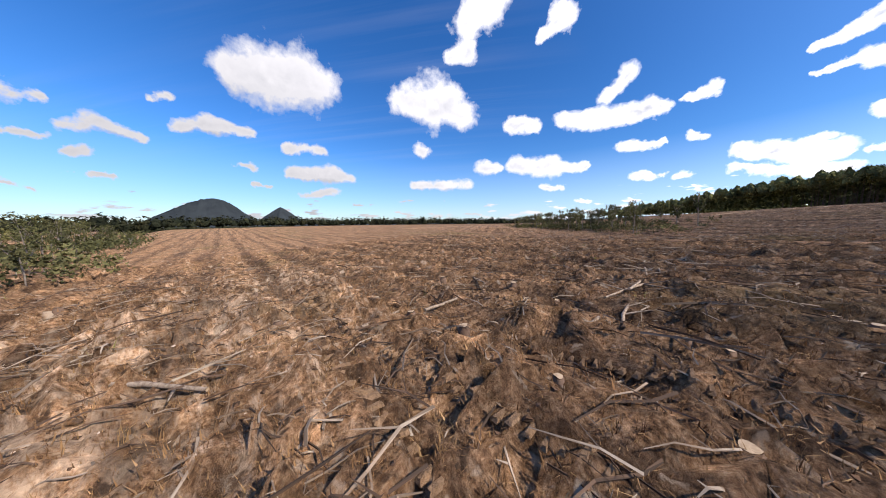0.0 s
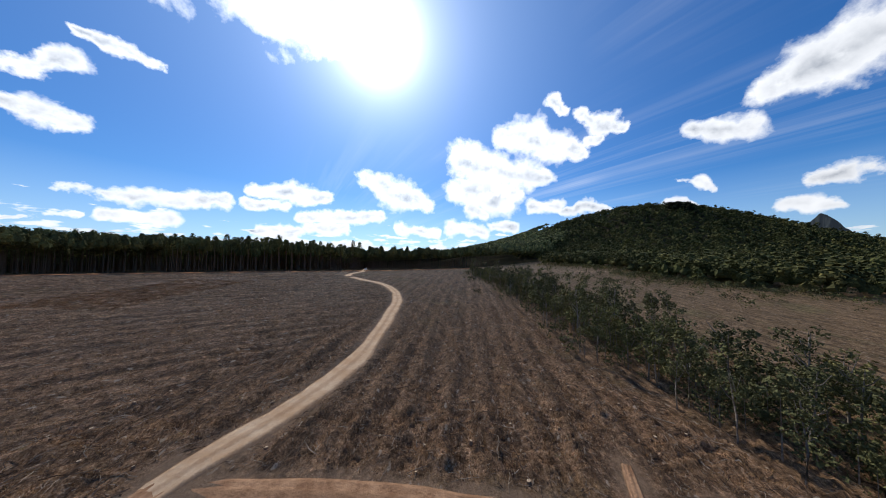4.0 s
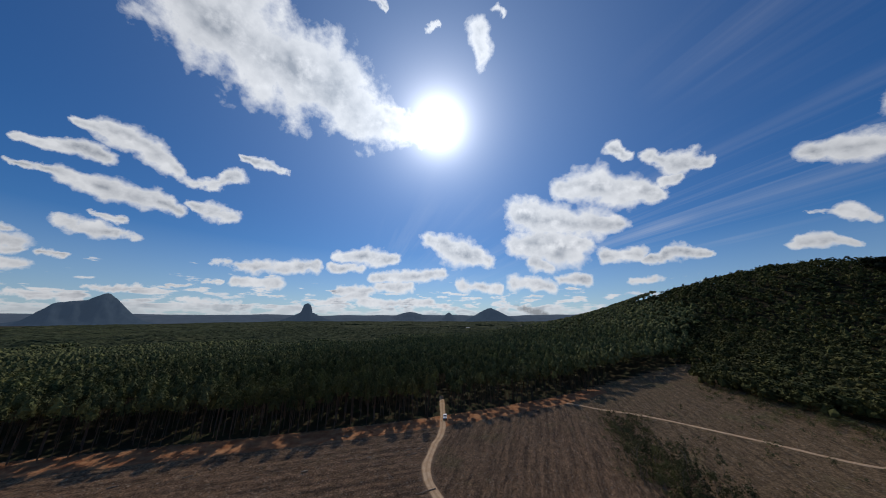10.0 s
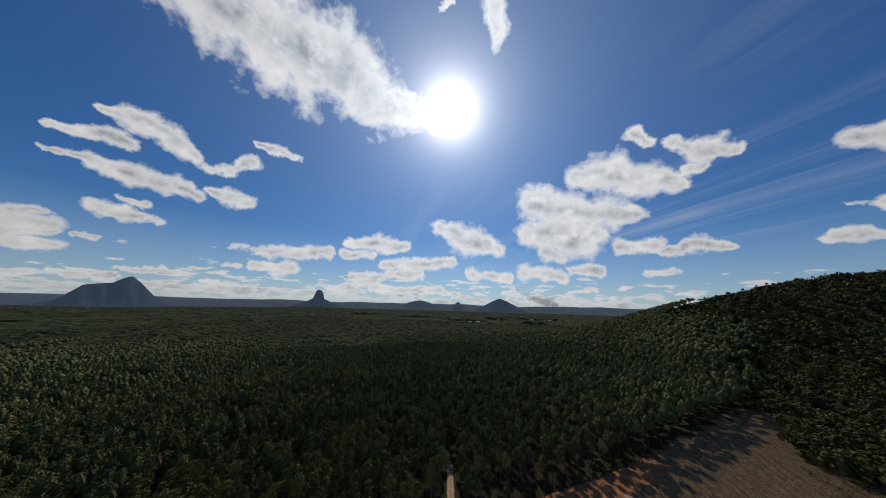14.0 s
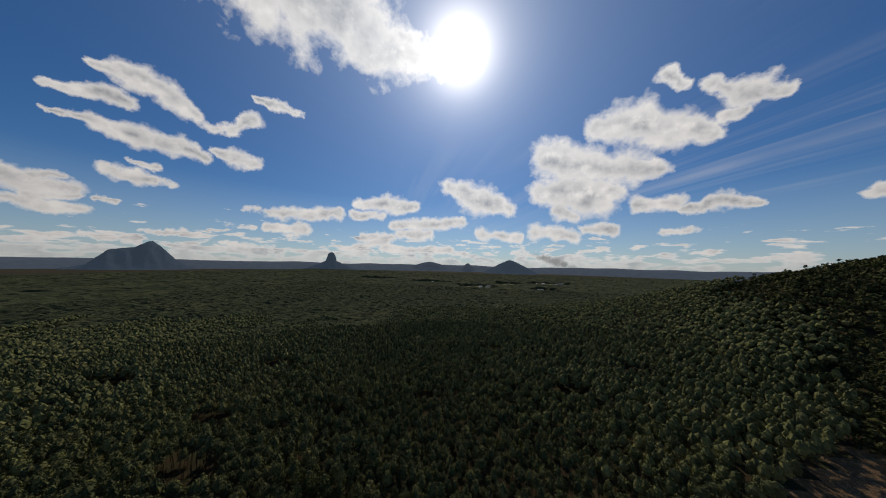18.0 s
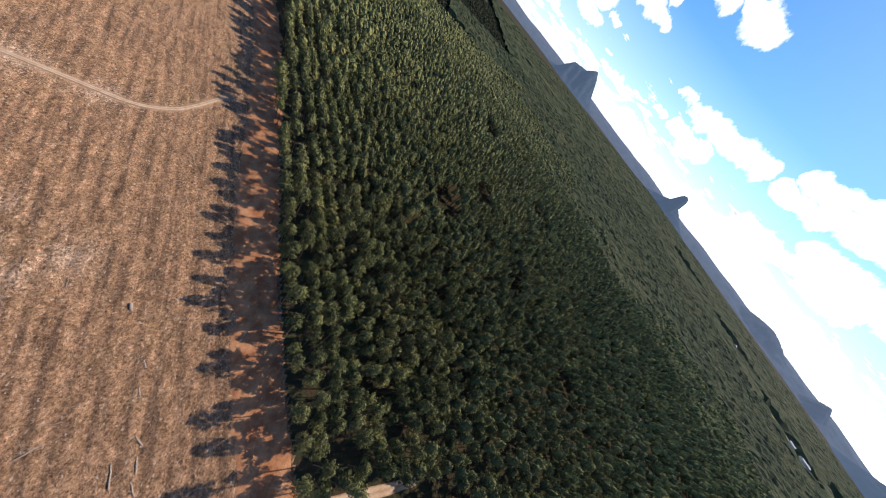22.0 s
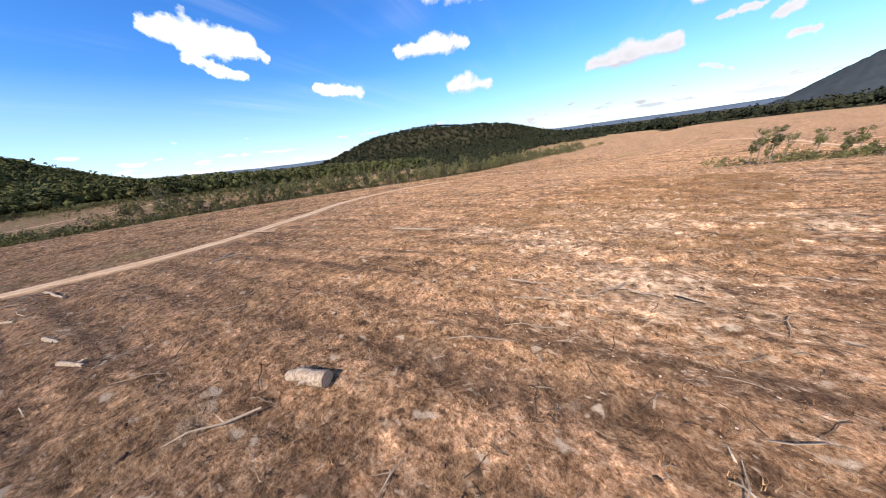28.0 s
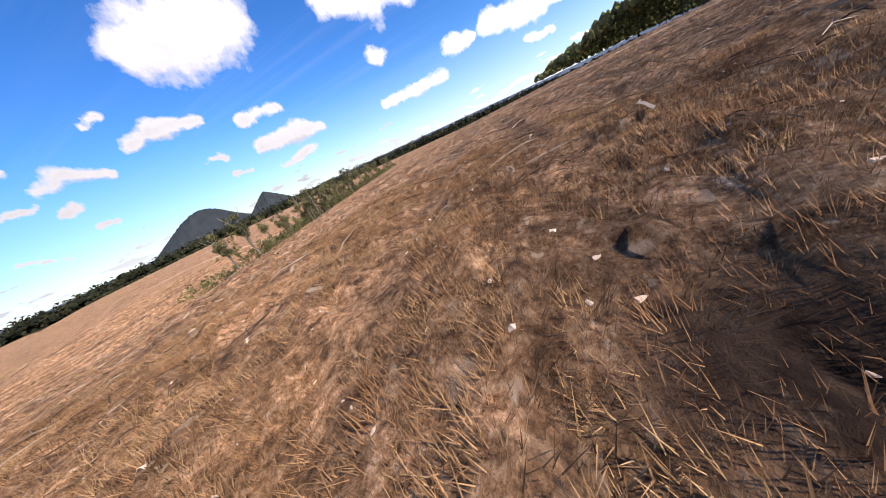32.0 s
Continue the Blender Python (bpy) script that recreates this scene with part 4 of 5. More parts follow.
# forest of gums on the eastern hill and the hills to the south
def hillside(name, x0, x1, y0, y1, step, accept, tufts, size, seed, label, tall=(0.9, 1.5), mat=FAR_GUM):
    q = np.random.RandomState(seed)
    A, B = np.meshgrid(np.arange(x0, x1, step), np.arange(y0, y1, step))
    p = np.stack([A.ravel(), B.ravel()], 1) + q.uniform(-step * 0.45, step * 0.45, (A.size, 2))
    p = p[accept(p[:, 0], p[:, 1])]
    s = q.uniform(*tall, len(p))[:, None] * np.array([[1.25, 1.25, 1.0]])
    t = []
    for k in range(6):
        g = np.random.RandomState(seed + k)
        if tufts < 20:
            t.append(np.concatenate([dome(g, 2.5, 8.6, 4.0, 5, 2, 0.25), gum_crown(g, tufts // 2, size * 0.6, 8.5, 4.2, 5)]))
        else:
            o = g.randn(3, 2) * 1.5
            t.append(np.concatenate([dome(g, 3.2 + g.rand(), 6.2 + 2.4 * g.rand() - 0.35 * float(np.hypot(*at)), 1.0 + 0.6 * g.rand(), 5, 2, 0.22, at) for at in o] + [gum_crown(g, tufts, size * 0.6, 9.0, 4.0, 8, 0.18)]))
    ob = merged(name, t, np.column_stack([p, land(p[:, 0], p[:, 1]) - 2.0]), q.rand(len(p)) * 6.283, s, mat)
    return tagged(ob, label, "forest", kind="stuff")


def on_hill(x, y):
    return (x > hill_margin(y) - 30 * np.clip((y - 300) / 60, 0, 1) + 9 * np.sin(x / 9 + y / 7) + 7 * np.sin(y / 4.0)) & ((x - 590) * 0.71 + (y - 575) * 0.70 < 160)


hillside("hill_forest", 150, 620, -60, 620, 8.6, lambda x, y: on_hill(x, y) & (np.hypot(x - 100, y - 130) < 340), 120, 1.0, 5, "dense olive green gum forest covering the hill's foot", (0.8, 1.6), GUM)
hillside("hill_forest", 150, 960, -60, 960, 10.2, lambda x, y: on_hill(x, y) & (np.hypot(x - 100, y - 130) >= 340), 46, 1.5, 5, "dense olive green gum forest covering the hill", (0.8, 1.7), GUM)
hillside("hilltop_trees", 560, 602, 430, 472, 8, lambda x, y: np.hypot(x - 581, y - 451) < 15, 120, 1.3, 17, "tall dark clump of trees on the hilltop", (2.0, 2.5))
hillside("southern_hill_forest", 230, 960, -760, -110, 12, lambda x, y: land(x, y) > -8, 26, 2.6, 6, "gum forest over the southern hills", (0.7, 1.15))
hillside("hill_edge_trees", 100, 330, 85, 260, 7, lambda x, y: np.abs(x - hill_margin(y) - 9) < 11, 150, 0.8, 15, "dark gums at the foot of the hill", (1.0, 1.6), GUM)
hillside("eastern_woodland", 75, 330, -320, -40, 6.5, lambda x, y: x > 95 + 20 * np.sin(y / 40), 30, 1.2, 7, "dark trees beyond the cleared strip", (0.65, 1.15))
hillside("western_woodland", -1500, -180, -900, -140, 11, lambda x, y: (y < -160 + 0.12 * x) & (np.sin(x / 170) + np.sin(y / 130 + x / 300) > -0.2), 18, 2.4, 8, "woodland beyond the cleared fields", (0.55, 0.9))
PADDOCKS = [(-120, 1500, 90, 60), (60, 1750, 60, 90), (330, 1900, 130, 80), (-420, 1700, 120, 50), (210, 1420, 50, 40), (-900, 1900, 140, 60)]
FARMS = [(-100, 1520), (-60, 1540), (250, 1900), (300, 1930), (370, 1890), (420, 1960), (60, 1780), (-430, 1720), (-380, 1690), (200, 1430)]


def off_paddock(x, y):
    ok = np.ones(np.shape(x), bool)
    for px, py, a, b in PADDOCKS:
        ok &= ((x - px) / (a + 14)) ** 2 + ((y - py + 25) / (b + 45)) ** 2 > 1
    return ok


def canopy(name, x0, x1, y0, y1, step, accept, seed, label):
    """A closed forest roof far off: one rough sheet of crowns and gaps."""
    q = np.random.RandomState(seed)
    A, B = np.meshgrid(np.arange(x0, x1, step), np.arange(y0, y1, step))
    A, B = A + q.uniform(-0.3, 0.3, A.shape) * step, B + q.uniform(-0.3, 0.3, B.shape) * step
    ok = accept(A, B)
    top = 14.5 + 2.5 * np.sin(A / 90 + 2 * np.sin(B / 130)) + q.uniform(-4.5, 3.5, A.shape) * min(1.0, step / 10)
    Z_ = land(A, B) + np.where(ok, top, -2.0)
    i_ = np.arange(A.size).reshape(A.shape)
    f = np.stack([i_[:-1, :-1], i_[:-1, 1:], i_[1:, 1:], i_[1:, :-1]], -1).reshape(-1, 4)
    f = f[ok.ravel()[f].any(1)]
    return tagged(link(name, np.stack([A, B, Z_], -1).reshape(-1, 3), np.concatenate([f[:, [0, 1, 2]], f[:, [0, 2, 3]]]), CANOPY), label, "forest", kind="stuff")


def beyond_pines(x, y):
    return (y > edge_y(x) + 350 + 40 * np.sin(x / 61.0)) & (land(x, y) < 10) & off_paddock(x, y)


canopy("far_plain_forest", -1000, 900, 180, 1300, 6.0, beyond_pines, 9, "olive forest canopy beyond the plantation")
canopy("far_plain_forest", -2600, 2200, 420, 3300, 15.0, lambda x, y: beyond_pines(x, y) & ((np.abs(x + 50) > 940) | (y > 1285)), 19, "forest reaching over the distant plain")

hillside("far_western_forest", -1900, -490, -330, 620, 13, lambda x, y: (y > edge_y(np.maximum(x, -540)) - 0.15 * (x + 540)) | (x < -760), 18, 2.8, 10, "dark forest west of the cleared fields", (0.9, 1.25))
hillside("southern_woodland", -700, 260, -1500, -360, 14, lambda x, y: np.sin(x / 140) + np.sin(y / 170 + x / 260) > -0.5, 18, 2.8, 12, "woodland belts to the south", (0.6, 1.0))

def belt_y(x):
    return np.interp(x, (-700, -450, -180, 280), (-70, -240, -415, -425))


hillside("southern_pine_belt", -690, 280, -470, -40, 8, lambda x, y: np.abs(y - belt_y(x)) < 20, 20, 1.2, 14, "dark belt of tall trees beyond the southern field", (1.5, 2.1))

# scrub and thin gums along the gully and the grove
def slim_gum(seed, height, label, group):
    q = np.random.RandomState(seed)
    top = new("gum_tree")
    bend = q.uniform(-0.5, 0.5, 4)
    tv, tf = tube([(0, 0, -0.4), (bend[0] * .5, bend[1] * .5, height * .35), (bend[2], bend[3], height * .9)], [0.13, 0.1, 0.04])
    vs, fs, base = [tv], [tf], len(tv)
    for _ in range(5):
        a, h0 = q.rand() * 6.283, height * q.uniform(0.4, 0.75)
        v, f = tube([(bend[0] * .5, bend[1] * .5, h0), (math.cos(a) * 0.8, math.sin(a) * 0.8, h0 + 0.9), (math.cos(a) * 1.4, math.sin(a) * 1.4, h0 + 2.1)], [0.06, 0.045, 0.02], 4)
        f = f + base
        vs.append(v), fs.append(f)
        base += len(v)
    link("trunk", np.concatenate(vs), np.concatenate(fs), PALE_BARK, True, top)
    c = gum_crown(q, 520, 0.17, height, height * 0.18, 17)
    link("crown", c, np.arange(len(c)).reshape(-1, 3), SCRUB, False, top)
    return tagged(top, label, "tree", group)


def plant(kinds, spots, seed):
    q = random.Random(seed)
    for n_, (x, y) in enumerate(spots):
        s = q.uniform(0.75, 1.3)
        s *= 0.95 if x < 0 else (0.92 if y > -35 else (0.5 if x < 52 else 0.8))
        m = Matrix.LocRotScale((x, y, float(land(x, y)) - 0.1), Euler((q.uniform(-.06, .06), q.uniform(-.06, .06), q.uniform(0, 6.28))), (s, s, s))
        if n_ < len(kinds):
            kinds[n_].matrix_basis = m
        else:
            copy_thing(kinds[n_ % len(kinds)], m)


q = random.Random(21)
gully = [slim_gum(100 + k, h, "slender gum with pale trunk and thin olive crown in the gully", "trees along the gully") for k, h in enumerate((9, 11, 7, 12, 8))]
spots = []
for _ in range(146):
    y = q.uniform(-120, 150) if q.random() < 0.45 else q.uniform(-20, 115)
    spots.append((float(gully_x(y)) + max(-10.0, q.gauss(1, 7.5)), y))
for _ in range(14):
    y = q.uniform(-78, -44)
    spots.append((float(gully_x(y)) + q.uniform(-8, 6), y))
for _ in range(36):
    t = q.random()
    x, y = (43 - 10 * t * t + q.gauss(1, 2.5), -42 - 105 * t)
    spots.append((x, y))
plant(gully, spots, 22)
g_ = np.random.RandomState(71)
sap_y = g_.uniform(-170, 150, 520)
sap = np.stack([gully_x(sap_y) + 2 + g_.randn(520) * 6.5, sap_y], 1)
sap = np.column_stack([sap, land(sap[:, 0], sap[:, 1]) - 0.1])
sap_s = g_.uniform(0.5, 1.2, 520)[:, None] * np.ones((1, 3))
sap_a = g_.rand(520) * 6.283
tagged(merged("gully_saplings", [gum_crown(np.random.RandomState(400 + k), 200, 0.2, 8.0, 1.4, 12) for k in range(5)], sap, sap_a, sap_s, SCRUB), "thin young gums crowding the gully", "trees", kind="stuff")
stem_ = np.array([(-.07, 0, 0), (.07, 0, 0), (0.1, 0, 6.5), (0, -.07, 0), (0, .07, 0), (0.1, 0, 6.5)], float)
tagged(merged("sapling_stems", [stem_], sap, sap_a, sap_s, PALE_BARK), "pale stems of the young gums", "trees", kind="stuff")
grove = [slim_gum(120 + k, h, "thin gum with white trunk in the small grove", "trees of the grove") for k, h in enumerate((8, 9.5, 7))]
spots = []
for _ in range(96):
    t = q.random() ** 1.2
    spots.append((-69 - 135 * t + q.gauss(0, 4), -3 - 98 * t + q.gauss(0, 5)))
plant(grove, spots, 23)



def scrub_belt(seed, n, centre, spread_, label):
    """Low bushes in a belt."""
    g = np.random.RandomState(seed)
    x, y = centre(g.rand(n))
    p = np.stack([x + g.randn(n) * spread_, y + g.randn(n) * spread_], 1)
    p = p[road_gap(p[:, 0], p[:, 1]) > 2.5]
    t = [np.concatenate([gum_crown(np.random.RandomState(seed + k), 60, 0.2, 2.2, 1.5, 6), gum_crown(np.random.RandomState(seed + 9 + k), 18, 0.14, 1.0, 1.3, 5)]) for k in range(5)]
    s_ = g.uniform(0.5, 1.5, len(p))[:, None] * np.array([[1.0, 1.0, 1.0]])
    return tagged(merged("scrub", t, np.column_stack([p, land(p[:, 0], p[:, 1]) - 0.15]), g.rand(len(p)) * 6.283, s_, SCRUB), label, "bushes", kind="stuff")


scrub_belt(301, 1300, lambda t: (gully_x(-170 + 360 * t) + 3, -170 + 360 * t), 5.5, "olive scrub under the gully trees")
scrub_belt(305, 90, lambda t: (45 - 12 * t, -48 - 120 * t), 3.0, "grey-green scrub round the southern trees")
scrub_belt(302, 420, lambda t: (-66 - 140 * t, -3 - 98 * t), 6.0, "low olive scrub in the hollow")
scrub_belt(303, 500, lambda t: (hill_margin(60 + 170 * t) - 12, 60 + 170 * t), 9.0, "scrub at the foot of the wooded hill")
scrub_belt(304, 160, lambda t: (95 + 40 * np.sin(t * 40), 70 + 110 * t), 12.0, "scattered bushes on the far clearing")

# ---------------------------------------------------------------- litter of the felled field
def grass_colours(a, b, c):
    def build(n):
        r = n.tree.nodes.new("ShaderNodeNewGeometry").outputs["Random Per Island"]
        k = n.noise(n.pos, 0.4, 3.0, 0.6)
        return n.mix(n.range(k, 0.4, 0.62), n.mix(r, a, b), n.mix(r, a, c)), None, 0
    return build


DRY = material("dry_grass", grass_colours((0.1, 0.05, 0.022), (0.5, 0.31, 0.15), (0.36, 0.19, 0.085)), 0.85, 0.12)
DRY_RED = material("reddish_dry_grass", grass_colours((0.12, 0.06, 0.028), (0.42, 0.26, 0.115), (0.32, 0.16, 0.065)), 0.85, 0.15)
GREEN_TUFT = material("olive_grass", grass_colours((0.12, 0.11, 0.03), (0.33, 0.28, 0.09), (0.25, 0.24, 0.06)), 0.85, 0.15)
TWIG = material("grey_twigs", grass_colours((0.16, 0.115, 0.08), (0.47, 0.38, 0.28), (0.3, 0.215, 0.145)), 0.85, 0.15)
DARK_TWIG = material("dark_twigs", grass_colours((0.05, 0.035, 0.025), (0.16, 0.1, 0.065), (0.1, 0.06, 0.04)), 0.9, 0.1)


def tuft(seed, blades, height, lean, width, root=0.12):
    """A clump of dry blades: each bends over halfway up."""
    q = np.random.RandomState(seed)
    a = q.rand(blades) * 6.283
    r0 = root * np.sqrt(q.rand(blades))
    foot = np.stack([r0 * np.cos(a), r0 * np.sin(a), np.full(blades, -0.03)], -1)
    h = height * (0.4 + 0.8 * q.rand(blades))
    b = a + q.uniform(-0.9, 0.9, blades)
    out = lean * (0.2 + q.rand(blades)) * h
    knee = foot + np.stack([0.35 * out * np.cos(a), 0.35 * out * np.sin(a), 0.72 * h], -1)
    tip = knee + np.stack([0.8 * out * np.cos(b), 0.8 * out * np.sin(b), 0.28 * h - 0.25 * out], -1)
    side = np.stack([-np.sin(a), np.cos(a), 0 * a], -1) * width
    return np.stack([foot - side, foot + side, knee + side * 0.6, knee - side * 0.5, knee + side * 0.6, tip], 1).reshape(-1, 3)


def field_spots(seed, n, x0, x1, y0, y1):
    """Random places on the cleared field, off the tracks."""
    q = np.random.RandomState(seed)
    p = np.stack([q.uniform(x0, x1, n), q.uniform(y0, y1, n)], 1)
    ok = (p[:, 1] < edge_y(p[:, 0]) - 11) & (p[:, 0] < gully_x(p[:, 1]) - 10)
    p = p[ok]
    g = np.full(len(p), 99.0)
    for px, py in ROAD_POINTS:
        g = np.minimum(g, np.hypot(p[:, 0] - px, p[:, 1] - py))
    return p[g > 1.9], q


def litter(name, seed, n, box, template, mat, label, scale=(0.7, 1.4), patchy=0.0, spare=()):
    p, q = field_spots(seed, n, *box)
    for x0, x1, y0, y1 in spare:
        p = p[(p[:, 0] < x0) | (p[:, 0] > x1) | (p[:, 1] < y0) | (p[:, 1] > y1)]
    if patchy:
        f = np.sin(p[:, 0] * 0.9 + 2 * np.sin(p[:, 1] * 0.35)) * np.sin(p[:, 1] * 0.8 + 2 * np.sin(p[:, 0] * 0.3)) + q.uniform(-0.6, 0.6, len(p))
        p = p[f > patchy]
    s = q.uniform(*scale, len(p))[:, None] * np.ones((1, 3))
    ob = merged(name, template, np.column_stack([p, surface(p[:, 0], p[:, 1]) - 0.01]), q.rand(len(p)) * 6.283, s, mat)
    return tagged(ob, label, "grass" if "grass" in name else "branches", kind="stuff")


def blades(seed, count, height, lean, width, root):
    """Straight short blades that stand close."""
    return tuft(seed, count, height, lean, width, root).reshape(-1, 6, 3)[:, [0, 1, 5]].reshape(-1, 3)


fine_g = [blades(k, 15, 0.17, 0.8, 0.0042, 0.18) for k in range(14)]
short = [tuft(40 + k, 6, 0.22, 1.0, 0.011, 0.18) for k in range(8)]
coarse = [tuft(20 + k, 4, 0.30, 0.9, 0.026, 0.25) for k in range(8)]
litter("dry_grass", 30, 60000, (-70, -46, 50, 98), fine_g, DRY, "matted dry grass over the stubble", (0.8, 1.8), -0.25, [(-54.3, -53.7, 82.6, 83.1), (-57.9, -57.1, 67.4, 68.0)])
litter("dry_grass", 31, 44000, (-112, -22, 10, 124), short, DRY, "dry brown grass tufts over the stubble", (0.6, 1.4), -0.2, [(-72, -46, 50, 98)])
litter("dry_grass", 32, 22000, (-4, 46, -40, 6), short, DRY_RED, "sparse reddish dry grass between the felled rows", (0.65, 1.5))
litter("dry_grass", 33, 22000, (-165, 50, -60, 165), coarse, DRY, "dry grass tufts scattered over the cleared field", (0.7, 1.5), 0.0, [(-84, -36, 40, 108)])
litter("dry_grass", 35, 12000, (-25, 50, 4, 62), coarse, DRY_RED, "reddish dry grass beside the tracks", (0.6, 1.4))
litter("green_grass", 34, 5000, (-165, 50, -60, 165), coarse, GREEN_TUFT, "low olive weeds on the cleared field", (0.7, 1.6), 0.5, [(-72, -40, 56, 104)])


def stick_template(seed, length, radius):
    """A thin broken branch lying on the ground, as triangles."""
    q = np.random.RandomState(seed)
    b = q.uniform(-0.05, 0.05, 3) * length
    pts = [(-length / 2, 0, 0.03), (-length / 6, b[0], 0.03 + 0.1 * q.rand()), (length / 6, b[1], 0.05 + 0.1 * q.rand()), (length / 2, b[2], 0.04)]
    v, f = tube(pts, [radius, radius * 0.9, radius * 0.7, radius * 0.35], 3)
    out = [v[f[:, [0, 1, 2]]].reshape(-1, 3), v[f[:, [0, 2, 3]]].reshape(-1, 3)]
    for _ in range(1):
        k = q.randint(1, 3)
        o = np.array(pts[k])
        d = np.array([q.uniform(-0.3, 0.5), q.uniform(-0.5, 0.5), q.uniform(0.0, 0.25)]) * length * 0.5
        v, f = tube([o, o + d], [radius * 0.6, radius * 0.2], 3)
        out += [v[f[:, [0, 1, 2]]].reshape(-1, 3), v[f[:, [0, 2, 3]]].reshape(-1, 3)]
    return np.concatenate(out)


sticks = [stick_template(200 + k, le, ra) for k, (le, ra) in enumerate(((1.0, 0.018), (1.6, 0.025), (0.7, 0.022), (2.3, 0.032), (0.5, 0.03)))]
litter("pale_sticks", 41, 4200, (-12, 48, -48, 30), sticks, TWIG, "pale broken branches left from felling", (0.4, 1.05))
litter("dark_sticks", 42, 4500, (-12, 48, -48, 30), sticks, DARK_TWIG, "dark broken branches and bark left from felling", (0.6, 1.2))
litter("pale_sticks", 43, 5500, (-165, 50, -40, 165), sticks, TWIG, "pale broken branches strewn over the field", (0.8, 1.6), 0.0, [(-64, -44, 58, 92)])
litter("dark_sticks", 44, 3000, (-90, -20, 50, 125), sticks, DARK_TWIG, "dark twigs in the dry grass", (0.4, 0.9), 0.0, [(-60, -48, 60, 84)])


def chip_template(seed):
    q = np.random.RandomState(seed)
    v = np.array([(1, 1, 0), (-1, 1, 0), (-1, -1, 0), (1, -1, 0), (0.7, 0.7, 1), (-0.8, 0.6, 1), (-0.6, -0.7, 1), (0.7, -0.8, 1)], float)
    v = (v + q.uniform(-0.5, 0.5, v.shape)) * np.array([0.08, 0.05, 0.03])
    f = np.array([(0, 1, 5), (0, 5, 4), (1, 2, 6), (1, 6, 5), (2, 3, 7), (2, 7, 6), (3, 0, 4), (3, 4, 7), (4, 5, 6), (4, 6, 7)])
    return v[f].reshape(-1, 3)


PALE_CLOD = material("pale_clods", grass_colours((0.5, 0.38, 0.28), (0.75, 0.6, 0.46), (0.62, 0.45, 0.32)), 0.95, 0.1)
chips = [chip_template(k) for k in range(5)]
for bx, by, r, n_ in ((-60, 92, 13, 900), (-63, 104, 8, 350), (36, -27, 9, 300)):
    litter("soil_clods", 50 + n_, n_, (bx - r, bx + r, by - r, by + r), chips, PALE_CLOD, "pale sandy clods on bare ground", (0.2, 0.65))
litter("soil_clods", 57, 2500, (-160, 48, -45, 160), chips, PALE_CLOD, "pale wood chips and stones over the field", (0.25, 0.8))


DARK_CLOD = material("dark_clods", grass_colours((0.05, 0.032, 0.02), (0.2, 0.117, 0.068), (0.15, 0.083, 0.049)), 0.95, 0.1)
lumps = [chip_template(30 + k) * np.array([1.0, 1.3, 1.7]) for k in range(8)]
litter("soil_clods", 61, 11000, (-6, 50, -44, 60), lumps, DARK_CLOD, "dark turned clods between the felled rows", (0.3, 0.95))
litter("soil_clods", 63, 5000, (-165, 50, -40, 165), lumps, DARK_CLOD, "dark clods strewn over the field", (0.5, 1.4), 0.0, [(-72, -44, 48, 100)])
litter("wood_chips", 64, 7000, (-165, 50, -40, 165), [chip_template(50 + k) * np.array([1.3, 0.5, 0.5]) for k in range(5)], TWIG, "pale wood chips and bark pieces over the field", (0.6, 1.6), 0.0, [(-72, -44, 48, 100)])


litter("wood_chips", 65, 7500, (-12, 48, -48, 90), [chip_template(80 + k) * np.array([1.9, 0.4, 0.5]) for k in range(5)], TWIG, "pale split wood between the felled rows", (0.5, 1.4))
litter("stones", 66, 700, (-70, -46, 50, 98), chips, PALE_CLOD, "small pale stones in the dry grass", (0.3, 0.8))


def rib_template(seed):
    q = np.random.RandomState(seed)
    v = np.array([(1, 1, -1), (-1, 1, -1), (-1, -1, -1), (1, -1, -1), (0.8, 0.5, 1), (-0.85, 0.4, 1), (-0.8, -0.5, 1), (0.8, -0.4, 1)], float)
    v = (v + q.uniform(-0.15, 0.15, v.shape)) * np.array([0.24, 0.075, 0.05])
    f = np.array([(0, 1, 5), (0, 5, 4), (1, 2, 6), (1, 6, 5), (2, 3, 7), (2, 7, 6), (3, 0, 4), (3, 4, 7), (4, 5, 6), (4, 6, 7)])
    return v[f].reshape(-1, 3)


def machine_tracks():
    """Ladder-like ribs pressed by tracked machines, in pairs along the rows."""
    q = np.random.RandomState(91)
    p = []
    for x0, y0, le in ((18.2, -14, 17), (20.0, -14, 17), (20, -22, 26), (22.1, -22, 26), (26.5, -24, 22), (28.6, -24, 22), (14, -16, 22), (16, -16, 22), (31, -30, 20), (9, -18, 18), (34, -22, 16)):
        for k in range(int(le / 0.3)):
            p.append((x0 + 0.21 * k * 0.3 + 0.25 * math.sin(k / 12), y0 + 0.978 * k * 0.3))
    p = np.array(p)
    p = p[road_gap(p[:, 0], p[:, 1]) > 1.8]
    ang_ = np.full(len(p), -0.21) + q.uniform(-0.12, 0.12, len(p))
    s_ = np.stack([q.uniform(0.7, 1.15, len(p)), q.uniform(0.8, 1.3, len(p)), q.uniform(0.5, 1.2, len(p))], 1)
    ob = merged("machine_track_ribs", [rib_template(k) for k in range(5)], np.column_stack([p, surface(p[:, 0], p[:, 1]) - 0.005]), ang_, s_, SOIL)
    return tagged(ob, "ribbed soil pressed by tracked machines", "tyre tracks", kind="stuff")


machine_tracks()


